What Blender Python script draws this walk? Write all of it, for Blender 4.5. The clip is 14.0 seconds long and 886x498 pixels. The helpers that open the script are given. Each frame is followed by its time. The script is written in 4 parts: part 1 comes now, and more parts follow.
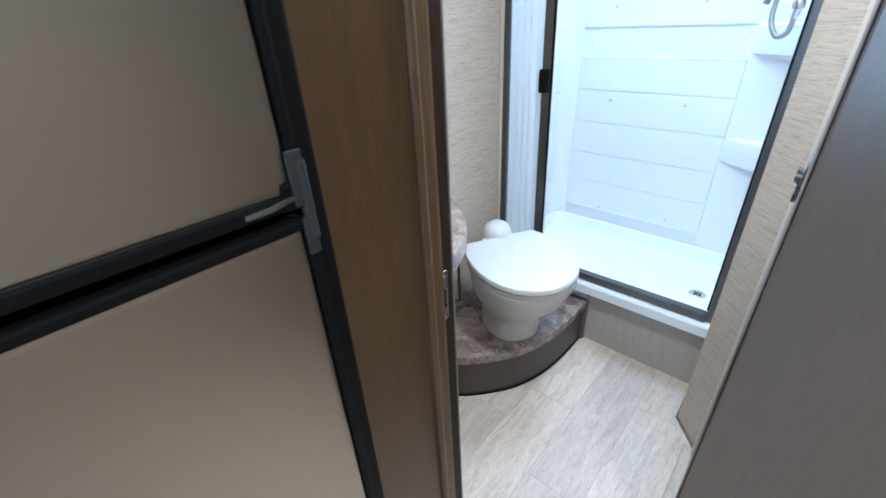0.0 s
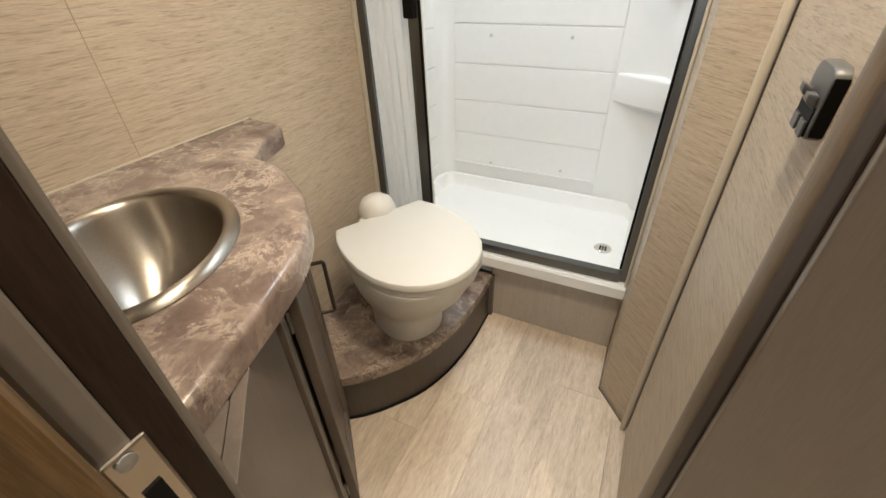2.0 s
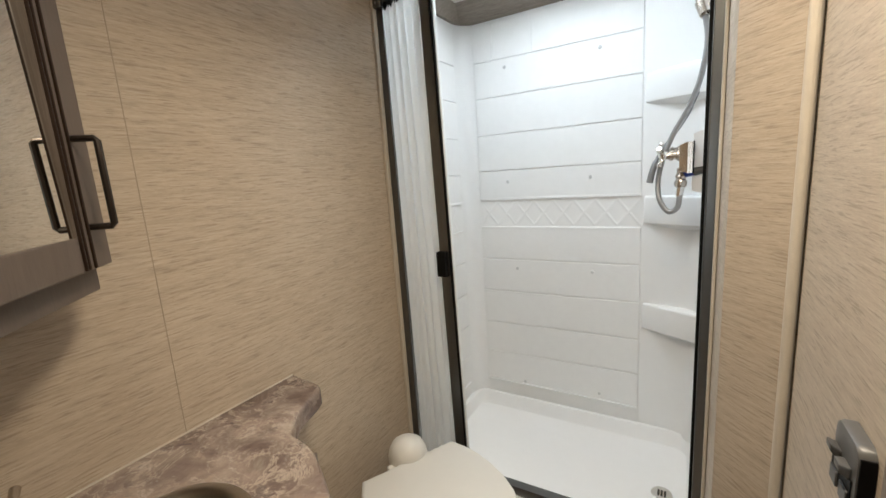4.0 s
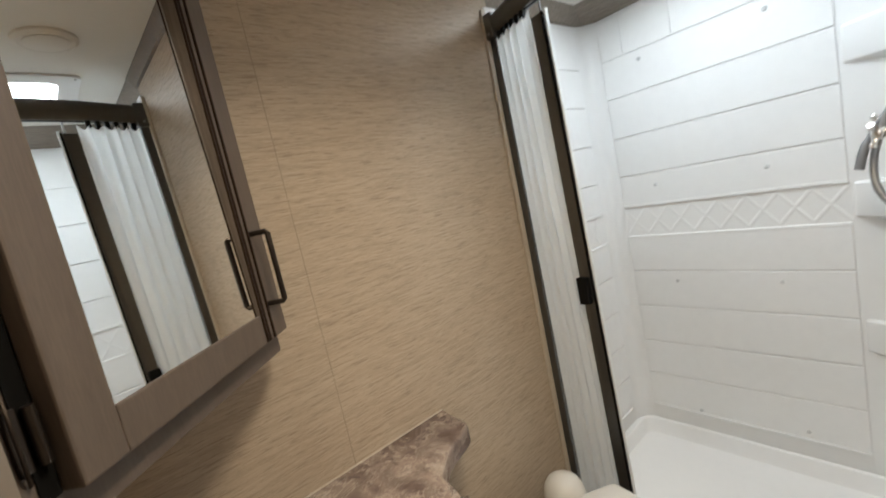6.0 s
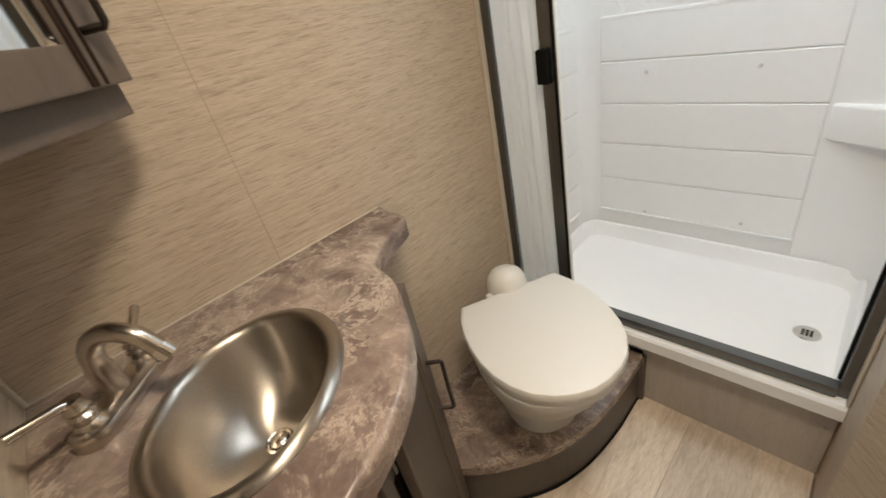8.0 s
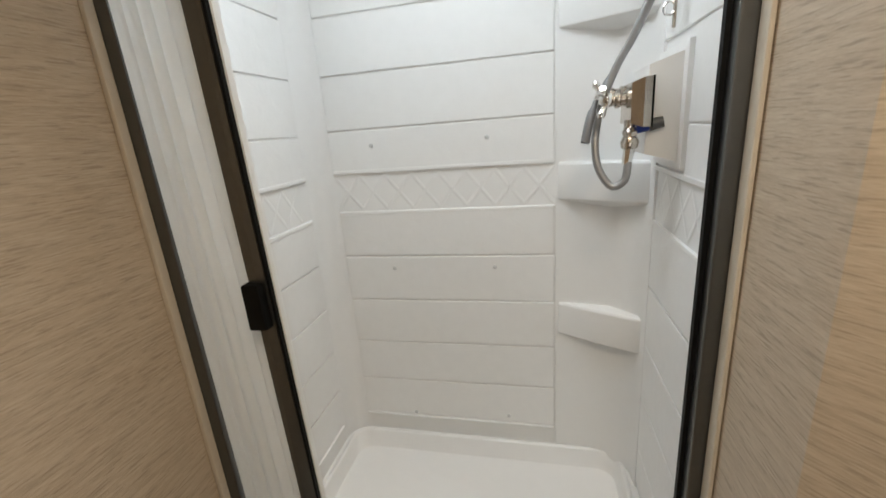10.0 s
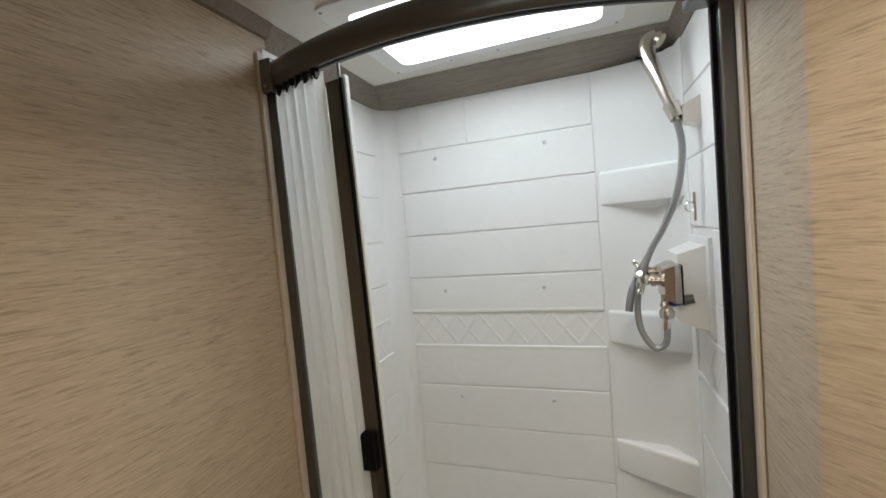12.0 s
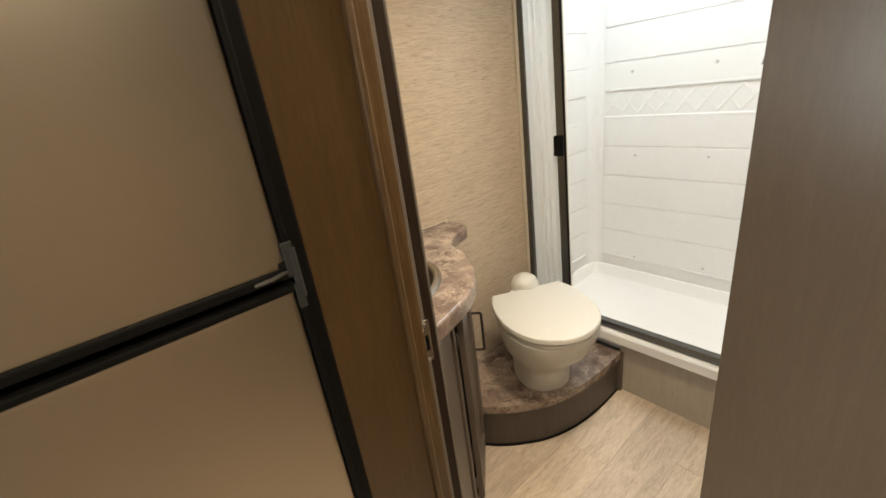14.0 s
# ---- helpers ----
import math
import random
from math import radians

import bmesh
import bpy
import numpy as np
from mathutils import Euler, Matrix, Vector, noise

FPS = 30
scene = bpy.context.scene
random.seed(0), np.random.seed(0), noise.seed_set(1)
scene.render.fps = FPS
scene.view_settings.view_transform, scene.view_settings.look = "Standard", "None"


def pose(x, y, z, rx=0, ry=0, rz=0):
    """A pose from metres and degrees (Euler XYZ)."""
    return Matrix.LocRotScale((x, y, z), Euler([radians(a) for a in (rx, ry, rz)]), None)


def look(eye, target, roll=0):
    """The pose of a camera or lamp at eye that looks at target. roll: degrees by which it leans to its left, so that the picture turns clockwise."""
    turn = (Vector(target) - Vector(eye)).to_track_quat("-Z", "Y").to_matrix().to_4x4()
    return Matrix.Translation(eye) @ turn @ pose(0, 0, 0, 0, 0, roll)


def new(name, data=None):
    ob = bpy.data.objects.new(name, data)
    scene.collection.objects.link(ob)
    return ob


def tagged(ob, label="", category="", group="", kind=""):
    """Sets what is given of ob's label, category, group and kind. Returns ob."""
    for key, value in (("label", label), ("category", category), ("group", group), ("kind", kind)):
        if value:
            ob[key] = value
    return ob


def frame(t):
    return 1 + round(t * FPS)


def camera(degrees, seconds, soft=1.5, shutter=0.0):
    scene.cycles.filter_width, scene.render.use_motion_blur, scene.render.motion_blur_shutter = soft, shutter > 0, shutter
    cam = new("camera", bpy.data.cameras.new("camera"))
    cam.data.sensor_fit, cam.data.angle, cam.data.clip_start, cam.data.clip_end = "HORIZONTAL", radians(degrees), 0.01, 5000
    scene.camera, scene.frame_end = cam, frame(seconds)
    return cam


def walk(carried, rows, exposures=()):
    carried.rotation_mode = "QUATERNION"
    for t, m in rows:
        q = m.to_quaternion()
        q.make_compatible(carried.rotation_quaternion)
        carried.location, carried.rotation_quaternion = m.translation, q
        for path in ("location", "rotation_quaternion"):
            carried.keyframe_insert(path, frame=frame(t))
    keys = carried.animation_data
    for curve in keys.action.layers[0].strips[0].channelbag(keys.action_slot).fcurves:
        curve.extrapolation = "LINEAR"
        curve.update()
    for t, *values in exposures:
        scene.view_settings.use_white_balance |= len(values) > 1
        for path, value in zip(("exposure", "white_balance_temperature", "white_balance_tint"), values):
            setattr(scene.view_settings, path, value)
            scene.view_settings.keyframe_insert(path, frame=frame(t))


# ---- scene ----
cam = camera(94.5, 14.0, shutter=0.16)
PATH = [
    (0, (0.152, 0.160, 1.273), (-1.048, 1.423, 0.289), -3.1),
    (0.2, (0.173, 0.192, 1.274), (-0.948, 1.47, 0.219), -3.7),
    (0.5, (0.166, 0.26, 1.244), (-0.851, 1.56, 0.114), -3.6),
    (0.8, (0.118, 0.329, 1.207), (-0.842, 1.635, 0.036), -4.5),
    (1, (0.069, 0.38, 1.199), (-0.817, 1.705, -0.009), -4.1),
    (1.5, (0.025, 0.425, 1.173), (-0.76, 1.808, -0.04), -3.3),
    (2, (0.01, 0.448, 1.151), (-0.738, 1.901, -0.003), -2.1),
    (2.2, (0.021, 0.45, 1.15), (-0.77, 1.943, 0.079), -2.4),
    (2.5, (0.022, 0.45, 1.176), (-0.8, 1.989, 0.197), -2.2),
    (3, (0.003, 0.456, 1.226), (-0.87, 2.083, 0.458), -2.3),
    (3.5, (0.005, 0.467, 1.277), (-0.933, 2.153, 0.749), -2.9),
    (3.7, (0.011, 0.477, 1.298), (-0.953, 2.176, 0.87), -3.1),
    (5.8, (0.016, 0.517, 1.421), (-1.413, 1.912, 1.328), -10.4),
    (6, (0.023, 0.532, 1.399), (-1.518, 1.783, 1.155), -12.1),
    (6.5, (0.001, 0.554, 1.345), (-1.754, 1.366, 0.834), -14.5),
    (7, (0.005, 0.568, 1.309), (-1.801, 1.072, 0.612), -17.1),
    (7.5, (-0.005, 0.589, 1.272), (-1.667, 1.234, 0.365), -17.5),
    (8, (-0.045, 0.621, 1.238), (-1.374, 1.721, 0.227), -13.3),
    (8.2, (-0.071, 0.643, 1.218), (-1.232, 1.908, 0.193), -11.1),
    (10.4, (-0.211, 1.046, 1.382), (-0.629, 2.979, 1.081), -4.1),
    (10.5, (-0.219, 1.051, 1.407), (-0.632, 2.996, 1.188), -3.9),
    (11, (-0.225, 1.036, 1.555), (-0.651, 2.989, 1.607), -3.5),
    (11.5, (-0.218, 0.982, 1.586), (-0.742, 2.911, 1.659), -3.7),
    (11.6, (-0.217, 0.952, 1.563), (-0.77, 2.873, 1.626), -3.8),
    (12, (-0.167, 0.809, 1.502), (-0.836, 2.691, 1.398), -5.0),
    (12.5, (-0.087, 0.655, 1.47), (-0.822, 2.496, 1.206), -6.4),
    (13, (0.036, 0.446, 1.435), (-0.906, 2.154, 1.039), -7.3),
    (13.2, (0.073, 0.372, 1.417), (-1.004, 1.977, 0.924), -7.3),
    (13.5, (0.220, 0.258, 1.374), (-1.091, 1.658, 0.799), -8.3),
    (13.8, (0.304, 0.193, 1.346), (-1.120, 1.438, 0.661), -8.6),
    (14, (0.316, 0.163, 1.33), (-1.146, 1.314, 0.596), -7.9),
]
EXPOSURES = [(0.0, 1.38, 4200, 2), (0.5, 1.28, 4950, 3), (1.0, 1.25, 5000, 4), (1.5, 1.1, 5750, 4), (2.0, 1.05, 5950, 5), (2.5, 0.98, 5950, 5), (3.5, 0.64, 5950, 6), (5.8, 0.42, 6000, 6), (6.5, 0.68, 6050, 7), (7.0, 0.92, 6100, 7), (7.5, 0.92, 6100, 7), (8.2, 0.6, 6000, 7), (10.5, 0.2, 6350, 7), (11.5, 0.05, 6500, 6), (12.0, 0.0, 6200, 6), (12.5, 0.02, 6000, 6), (13.0, 0.4, 5950, 6), (13.5, 0.85, 6150, 6), (14.0, 1.0, 6400, 5)]
walk(cam, [(t, look(eye, target, roll)) for t, eye, target, roll in PATH], EXPOSURES)

# ---- light ----
world = bpy.data.worlds.new("sky")
scene.world = world
world.use_nodes = True
sky = world.node_tree.nodes.new("ShaderNodeTexSky")
sky.sky_type, sky.sun_disc, sky.sun_elevation, sky.sun_rotation = "NISHITA", False, radians(50), radians(40)
world.node_tree.links.new(sky.outputs[0], world.node_tree.nodes["Background"].inputs[0])
world.node_tree.nodes["Background"].inputs[1].default_value = 0.08


def area_lamp(name, m, size_x, size_y, power, colour, shape="RECTANGLE", spread=180.0):
    lamp = bpy.data.lights.new(name, "AREA")
    lamp.shape, lamp.size, lamp.energy, lamp.color = shape, size_x, power, colour
    lamp.spread = radians(spread)
    if shape in ("RECTANGLE", "ELLIPSE"):
        lamp.size_y = size_y
    ob = new(name, lamp)
    ob.matrix_world = m
    return ob


SKYLIGHT_W, SKYLIGHT_D = 0.53, 0.315
area_lamp("skylight_daylight", pose(-0.365, 1.7625, 2.03), SKYLIGHT_W, SKYLIGHT_D, 3.4, (0.93, 0.97, 1.0), "RECTANGLE", 175.0)
area_lamp("bath_puck_lamp", pose(-0.05, 0.90, 1.95), 0.22, 0.22, 5.7, (1.0, 0.80, 0.58), "DISK", 145.0)
# unseen hall lamp, added to brighten the refrigerator and the wood around it
area_lamp("unseen_hall_lamp", pose(0.62, 0.10, 1.955), 0.12, 0.12, 4.5, (1.0, 0.78, 0.55), "DISK", 140.0)
# unseen window's daylight, added for the cool sheen on the brown end panel
area_lamp("added_hall_daylight", pose(0.45, -2.205, 1.20, 90, 0, 0), 0.86, 0.66, 3.6, (0.98, 0.98, 0.97), "RECTANGLE")


# ---- materials ----
class Nodes:
    def __init__(self, name, rough=0.5, metal=0.0):
        self.mat = bpy.data.materials.new(name)
        self.mat.use_nodes = True
        self.tree = self.mat.node_tree
        self.bsdf = self.tree.nodes["Principled BSDF"]
        self.bsdf.inputs["Roughness"].default_value = rough
        self.bsdf.inputs["Metallic"].default_value = metal

    def add(self, kind, **values):
        node = self.tree.nodes.new(kind)
        for key, value in values.items():
            node.inputs[key].default_value = value
        return node

    def link(self, a, b):
        self.tree.links.new(a, b)

    def coords(self, scale=(1, 1, 1), turn=(0, 0, 0), which="Object"):
        tc = self.add("ShaderNodeTexCoord")
        mp = self.add("ShaderNodeMapping")
        mp.inputs["Scale"].default_value = scale
        mp.inputs["Rotation"].default_value = [radians(a) for a in turn]
        self.link(tc.outputs[which], mp.inputs["Vector"])
        return mp.outputs[0]

    def world_coords(self, scale=(1, 1, 1)):
        geo = self.add("ShaderNodeNewGeometry")
        mp = self.add("ShaderNodeMapping")
        mp.inputs["Scale"].default_value = scale
        self.link(geo.outputs["Position"], mp.inputs["Vector"])
        return mp.outputs[0]

    def noise(self, vec, scale, detail=4.0, rough=0.55, distort=0.0):
        n = self.add("ShaderNodeTexNoise", Scale=scale, Detail=detail, Roughness=rough, Distortion=distort)
        self.link(vec, n.inputs["Vector"])
        return n.outputs[0]

    def ramp(self, fac, stops):
        r = self.add("ShaderNodeValToRGB")
        els = r.color_ramp.elements
        while len(els) < len(stops):
            els.new(0.5)
        for e, (p, c) in zip(els, stops):
            e.position, e.color = p, (*c, 1)
        self.link(fac, r.inputs[0])
        return r.outputs[0]

    def mix(self, fac, a, b, kind="MIX"):
        m = self.add("ShaderNodeMix")
        m.data_type, m.blend_type = "RGBA", kind
        for value, key in ((fac, 0), (a, 6), (b, 7)):
            if isinstance(value, (int, float)):
                m.inputs[key].default_value = value
            elif isinstance(value, tuple):
                m.inputs[key].default_value = (*value, 1)
            else:
                self.link(value, m.inputs[key])
        return m.outputs[2]

    def colour(self, out):
        self.link(out, self.bsdf.inputs["Base Color"])

    def bump(self, out, strength=0.2, distance=0.002):
        b = self.add("ShaderNodeBump", Strength=strength, Distance=distance)
        self.link(out, b.inputs["Height"])
        self.link(b.outputs[0], self.bsdf.inputs["Normal"])

    def rough(self, out, lo, hi):
        r = self.add("ShaderNodeMapRange")
        r.inputs["To Min"].default_value, r.inputs["To Max"].default_value = lo, hi
        self.link(out, r.inputs[0])
        self.link(r.outputs[0], self.bsdf.inputs["Roughness"])


def plain(name, colour, rough, metal=0.0, grain=0.04, scale=60.0, bump=0.03, vary=0.05):
    n = Nodes(name, rough, metal)
    v = n.world_coords()
    f = n.noise(v, scale, 5)
    g = n.noise(v, scale / 14, 3)
    dark = tuple(c * (1 - grain) for c in colour)
    light = tuple(min(1, c * (1 + grain)) for c in colour)
    n.colour(n.mix(0.4, n.ramp(f, [(0.3, dark), (0.7, light)]), n.ramp(g, [(0.3, dark), (0.7, light)])))
    n.rough(g, max(0.02, rough - vary), rough + vary)
    if bump:
        n.bump(f, bump, 0.001)
    return n.mat


def streaked(name, dark, mid, light, rough, stretch, fine=1.0, bump=0.12, contrast=(0.34, 0.52, 0.68), wear=0.25, uneven=1.0):
    """Long-fibred surfaces: linen wallpaper and wood grain; stretch divides the axis along the fibre."""
    n = Nodes(name, rough)
    v = n.world_coords(stretch)
    a = n.noise(v, 9 * fine, 6, 0.62, 0.5)
    b = n.noise(v, 46 * fine, 4, 0.6, 0.2)
    c = n.noise(n.world_coords(), 5, 3)
    base = n.ramp(a, [(contrast[0], dark), (contrast[1], mid), (contrast[2], light)])
    over = n.ramp(b, [(0.41, dark), (0.5, mid), (0.60, light)])
    col = n.mix(0.45, base, over)
    col = n.mix(wear, col, n.ramp(c, [(0.3, dark), (0.7, light)]))
    n.colour(col)
    n.bump(b, bump, 0.001)
    n.rough(b, rough - 0.06 * uneven, rough + 0.08 * uneven)
    return n.mat


def linen():
    """Beige wallpaper printed with short, fine, level threads, some of them darker."""
    n = Nodes("linen wallpaper", 0.5)
    v = n.world_coords((1.3, 1.3, 15.0))
    cloud = n.noise(v, 8, 6, 0.65, 0.4)
    thread = n.noise(n.world_coords((1.5, 1.5, 26.0)), 15, 3, 0.55, 0.25)
    hair = n.noise(n.world_coords((1.6, 1.6, 24.0)), 42, 3, 0.6, 0.2)
    patch = n.noise(n.world_coords(), 4, 3)
    dark, mid, light = (0.375, 0.305, 0.224), (0.485, 0.400, 0.302), (0.570, 0.486, 0.376)
    col = n.ramp(cloud, [(0.33, dark), (0.48, mid), (0.63, light)])
    col = n.mix(0.42, col, n.ramp(hair, [(0.38, dark), (0.50, mid), (0.62, light)]))
    col = n.mix(0.12, col, n.ramp(patch, [(0.3, dark), (0.7, light)]))
    col = n.mix(n.ramp(thread, [(0.565, (0, 0, 0)), (0.64, (0.55, 0.55, 0.55))]), col, (0.255, 0.198, 0.142))
    col = n.mix(n.ramp(thread, [(0.33, (0.45, 0.45, 0.45)), (0.42, (0, 0, 0))]), col, (0.60, 0.53, 0.42))
    n.colour(col)
    n.bump(thread, 0.25, 0.001)
    n.rough(hair, 0.44, 0.58)
    return n.mat


WALLPAPER = linen()
PANEL = streaked("taupe wood panel", (0.35, 0.30, 0.24), (0.40, 0.35, 0.285), (0.45, 0.395, 0.325), 0.45, (9.0, 9.0, 1.0), 1.0, 0.08)
DARK_TAUPE = streaked("dark taupe laminate", (0.048, 0.037, 0.030), (0.062, 0.048, 0.039), (0.08, 0.063, 0.051), 0.42, (9.0, 9.0, 0.8), 1.2, 0.05)
TAUPE = streaked("taupe cabinet wood", (0.088, 0.069, 0.055), (0.108, 0.085, 0.068), (0.131, 0.104, 0.085), 0.42, (9.0, 9.0, 0.8), 1.2, 0.08)
BROWN = streaked("brown door wood", (0.112, 0.084, 0.058), (0.128, 0.097, 0.068), (0.146, 0.112, 0.080), 0.30, (10.0, 10.0, 0.7), 0.8, 0.0, uneven=0.3)
BROWN.node_tree.nodes["Principled BSDF"].inputs["Specular IOR Level"].default_value = 0.8
DEEP_BROWN = streaked("deep brown panel wood", (0.054, 0.030, 0.011), (0.076, 0.044, 0.016), (0.102, 0.061, 0.024), 0.36, (10.0, 10.0, 0.7), 1.0, 0.05)
OAK = streaked("golden oak trim", (0.042, 0.023, 0.008), (0.085, 0.049, 0.018), (0.160, 0.098, 0.041), 0.38, (14.0, 14.0, 0.6), 1.2, 0.1)
DARK_WOOD = streaked("dark brown stop wood", (0.017, 0.010, 0.007), (0.026, 0.016, 0.011), (0.037, 0.024, 0.017), 0.55, (10.0, 10.0, 0.8), 1.2, 0.06)
DARK_WOOD.node_tree.nodes["Principled BSDF"].inputs["Specular IOR Level"].default_value = 0.15
CROWN = streaked("grey wood crown", (0.15, 0.122, 0.095), (0.25, 0.212, 0.172), (0.34, 0.295, 0.25), 0.5, (0.7, 12.0, 12.0), 1.0, 0.15)
ABS = plain("white moulded plastic", (0.82, 0.82, 0.81), 0.36, 0, 0.012, 40, 0.012, 0.01)


def embossed():
    """White plastic with a faint slate-like relief."""
    n = Nodes("embossed white plastic", 0.36)
    v = n.world_coords()
    n.colour(n.ramp(n.noise(v, 30, 4), [(0.3, (0.81, 0.81, 0.80)), (0.7, (0.83, 0.83, 0.82))]))
    n.bump(n.noise(v, 14, 6, 0.6, 0.8), 0.22, 0.006)
    return n.mat


TILE = embossed()
PORCELAIN = plain("bone white plastic", (0.62, 0.605, 0.56), 0.40, 0, 0.012, 40, 0.01)
CURTAIN = plain("white pleated fabric", (0.86, 0.87, 0.86), 0.7, 0, 0.02, 200, 0.08)


def let_light_through(mat, share):
    """Thin cloth: part of the light comes through from behind."""
    tree = mat.node_tree
    thin = tree.nodes.new("ShaderNodeBsdfTranslucent")
    thin.inputs[0].default_value = (0.97, 0.98, 0.98, 1)
    both = tree.nodes.new("ShaderNodeMixShader")
    both.inputs[0].default_value = share
    tree.links.new(tree.nodes["Principled BSDF"].outputs[0], both.inputs[1])
    tree.links.new(thin.outputs[0], both.inputs[2])
    tree.links.new(both.outputs[0], tree.nodes["Material Output"].inputs[0])


let_light_through(CURTAIN, 0.25)
CEILING = plain("white ceiling panel", (0.74, 0.72, 0.67), 0.6, 0, 0.02, 150, 0.1)
BRONZE = plain("dark bronze aluminium", (0.140, 0.139, 0.133), 0.34, 0.9, 0.05, 90, 0.02)
BLACK = plain("black plastic", (0.005, 0.005, 0.005), 0.55, 0, 0.1, 80, 0.03)
BLACK.node_tree.nodes["Principled BSDF"].inputs["Specular IOR Level"].default_value = 0.12
GREY_PLASTIC = plain("grey plastic", (0.085, 0.083, 0.080), 0.4, 0, 0.05, 80, 0.03)
NICKEL = plain("brushed nickel", (0.56, 0.51, 0.45), 0.25, 1.0, 0.04, 120, 0.01)
CHROME = plain("chrome", (0.75, 0.73, 0.70), 0.1, 1.0, 0.02, 120, 0.0)
SLEEVE = plain("dark grey hose sleeve", (0.16, 0.16, 0.165), 0.45)
HOSE = plain("grey metal hose", (0.33, 0.33, 0.33), 0.38, 0.6, 0.08, 200, 0.05)
GREYED = plain("warm grey laminate", (0.155, 0.136, 0.118), 0.45, 0, 0.05, 60, 0.03)
CREAM = plain("cream vinyl trim", (0.56, 0.505, 0.42), 0.42, 0, 0.05, 60, 0.03)
BRASS_BLUE = plain("blue plastic lever", (0.02, 0.05, 0.30), 0.35)
BULLNOSE = streaked("brown beige edge moulding", (0.15, 0.114, 0.080), (0.19, 0.146, 0.105), (0.235, 0.184, 0.134), 0.42, (9.0, 9.0, 0.8), 1.0, 0.03)
JOINT = plain("wallpaper joint", (0.34, 0.28, 0.205), 0.5)
HINGE_STEEL = plain("dark grey hinge steel", (0.035, 0.038, 0.038), 0.45, 0.2)
CAP = plain("grey screw cap", (0.58, 0.58, 0.58), 0.5)
SEAM = plain("dark joint", (0.16, 0.12, 0.09), 0.7)


def brushed(name, colour, rough, stretch, bump=0.03):
    n = Nodes(name, rough, 1.0)
    f = n.noise(n.world_coords(stretch), 30, 5, 0.6)
    n.colour(n.ramp(f, [(0.3, tuple(c * 0.98 for c in colour)), (0.7, colour)]))
    n.rough(f, rough - 0.008, rough + 0.01)
    if bump:
        n.bump(f, bump, 0.0005)
    return n.mat


STEEL = brushed("stainless fridge steel", (0.48, 0.44, 0.375), 0.30, (3.0, 3.0, 3.0), 0.0)


def spun_steel(centre):
    """Steel spun about an upright axis, so that highlights run from rim to drain."""
    n = Nodes("satin sink steel", 0.30, 1.0)
    geo = n.add("ShaderNodeNewGeometry")
    away = n.add("ShaderNodeVectorMath")
    away.operation = "SUBTRACT"
    away.inputs[1].default_value = centre
    n.link(geo.outputs["Position"], away.inputs[0])
    round_ = n.add("ShaderNodeVectorMath")
    round_.operation = "CROSS_PRODUCT"
    round_.inputs[1].default_value = (0, 0, 1)
    n.link(away.outputs[0], round_.inputs[0])
    n.link(round_.outputs[0], n.bsdf.inputs["Tangent"])
    n.bsdf.inputs["Anisotropic"].default_value = 0.88
    n.bsdf.inputs["Anisotropic Rotation"].default_value = 0.25
    f = n.noise(n.world_coords(), 300, 3)
    n.colour(n.ramp(f, [(0.3, (0.40, 0.365, 0.315)), (0.7, (0.44, 0.405, 0.355))]))
    n.rough(n.noise(n.world_coords(), 14, 3), 0.30, 0.37)
    return n.mat


SINK_STEEL = spun_steel((-0.545, 0.652, 0.8))


def marble():
    """Mauve-brown clouds with clusters of fine cream squiggles and dark islands."""
    n = Nodes("brown marble laminate", 0.22)
    v = n.world_coords()
    big = n.noise(v, 6.5, 5, 0.6, 1.0)
    mid = n.noise(v, 13, 9, 0.70, 0.5)
    cluster = n.ramp(n.noise(v, 8, 4, 0.6, 0.6), [(0.42, (0, 0, 0)), (0.60, (1, 1, 1))])
    col = n.ramp(big, [(0.34, (0.115, 0.080, 0.065)), (0.46, (0.190, 0.140, 0.117)), (0.55, (0.262, 0.198, 0.163)), (0.64, (0.37, 0.298, 0.240))])
    col = n.mix(0.37, col, n.ramp(mid, [(0.36, (0.065, 0.046, 0.040)), (0.48, (0.175, 0.132, 0.113)), (0.56, (0.29, 0.23, 0.188)), (0.64, (0.50, 0.43, 0.35))]))
    line = n.ramp(n.noise(v, 13, 9, 0.72, 0.5), [(0.468, (0, 0, 0)), (0.495, (0.6, 0.6, 0.6)), (0.505, (0.6, 0.6, 0.6)), (0.532, (0, 0, 0))])
    col = n.mix(n.mix(1.0, line, cluster, "MULTIPLY"), col, (0.52, 0.44, 0.355))
    dark = n.ramp(n.noise(v, 17, 8, 0.66, 0.4), [(0.58, (0, 0, 0)), (0.61, (0.7, 0.7, 0.7))])
    col = n.mix(n.mix(1.0, dark, cluster, "MULTIPLY"), col, (0.085, 0.062, 0.058))
    wisp = n.ramp(n.noise(v, 7, 7, 0.62, 1.6), [(0.487, (0, 0, 0)), (0.5, (0.45, 0.45, 0.45)), (0.513, (0, 0, 0))])
    col = n.mix(n.mix(1.0, wisp, n.ramp(big, [(0.42, (0, 0, 0)), (0.56, (1, 1, 1))]), "MULTIPLY"), col, (0.58, 0.52, 0.44))
    n.colour(col)
    n.rough(mid, 0.18, 0.30)
    n.bump(mid, 0.03, 0.001)
    return n.mat


MARBLE = marble()


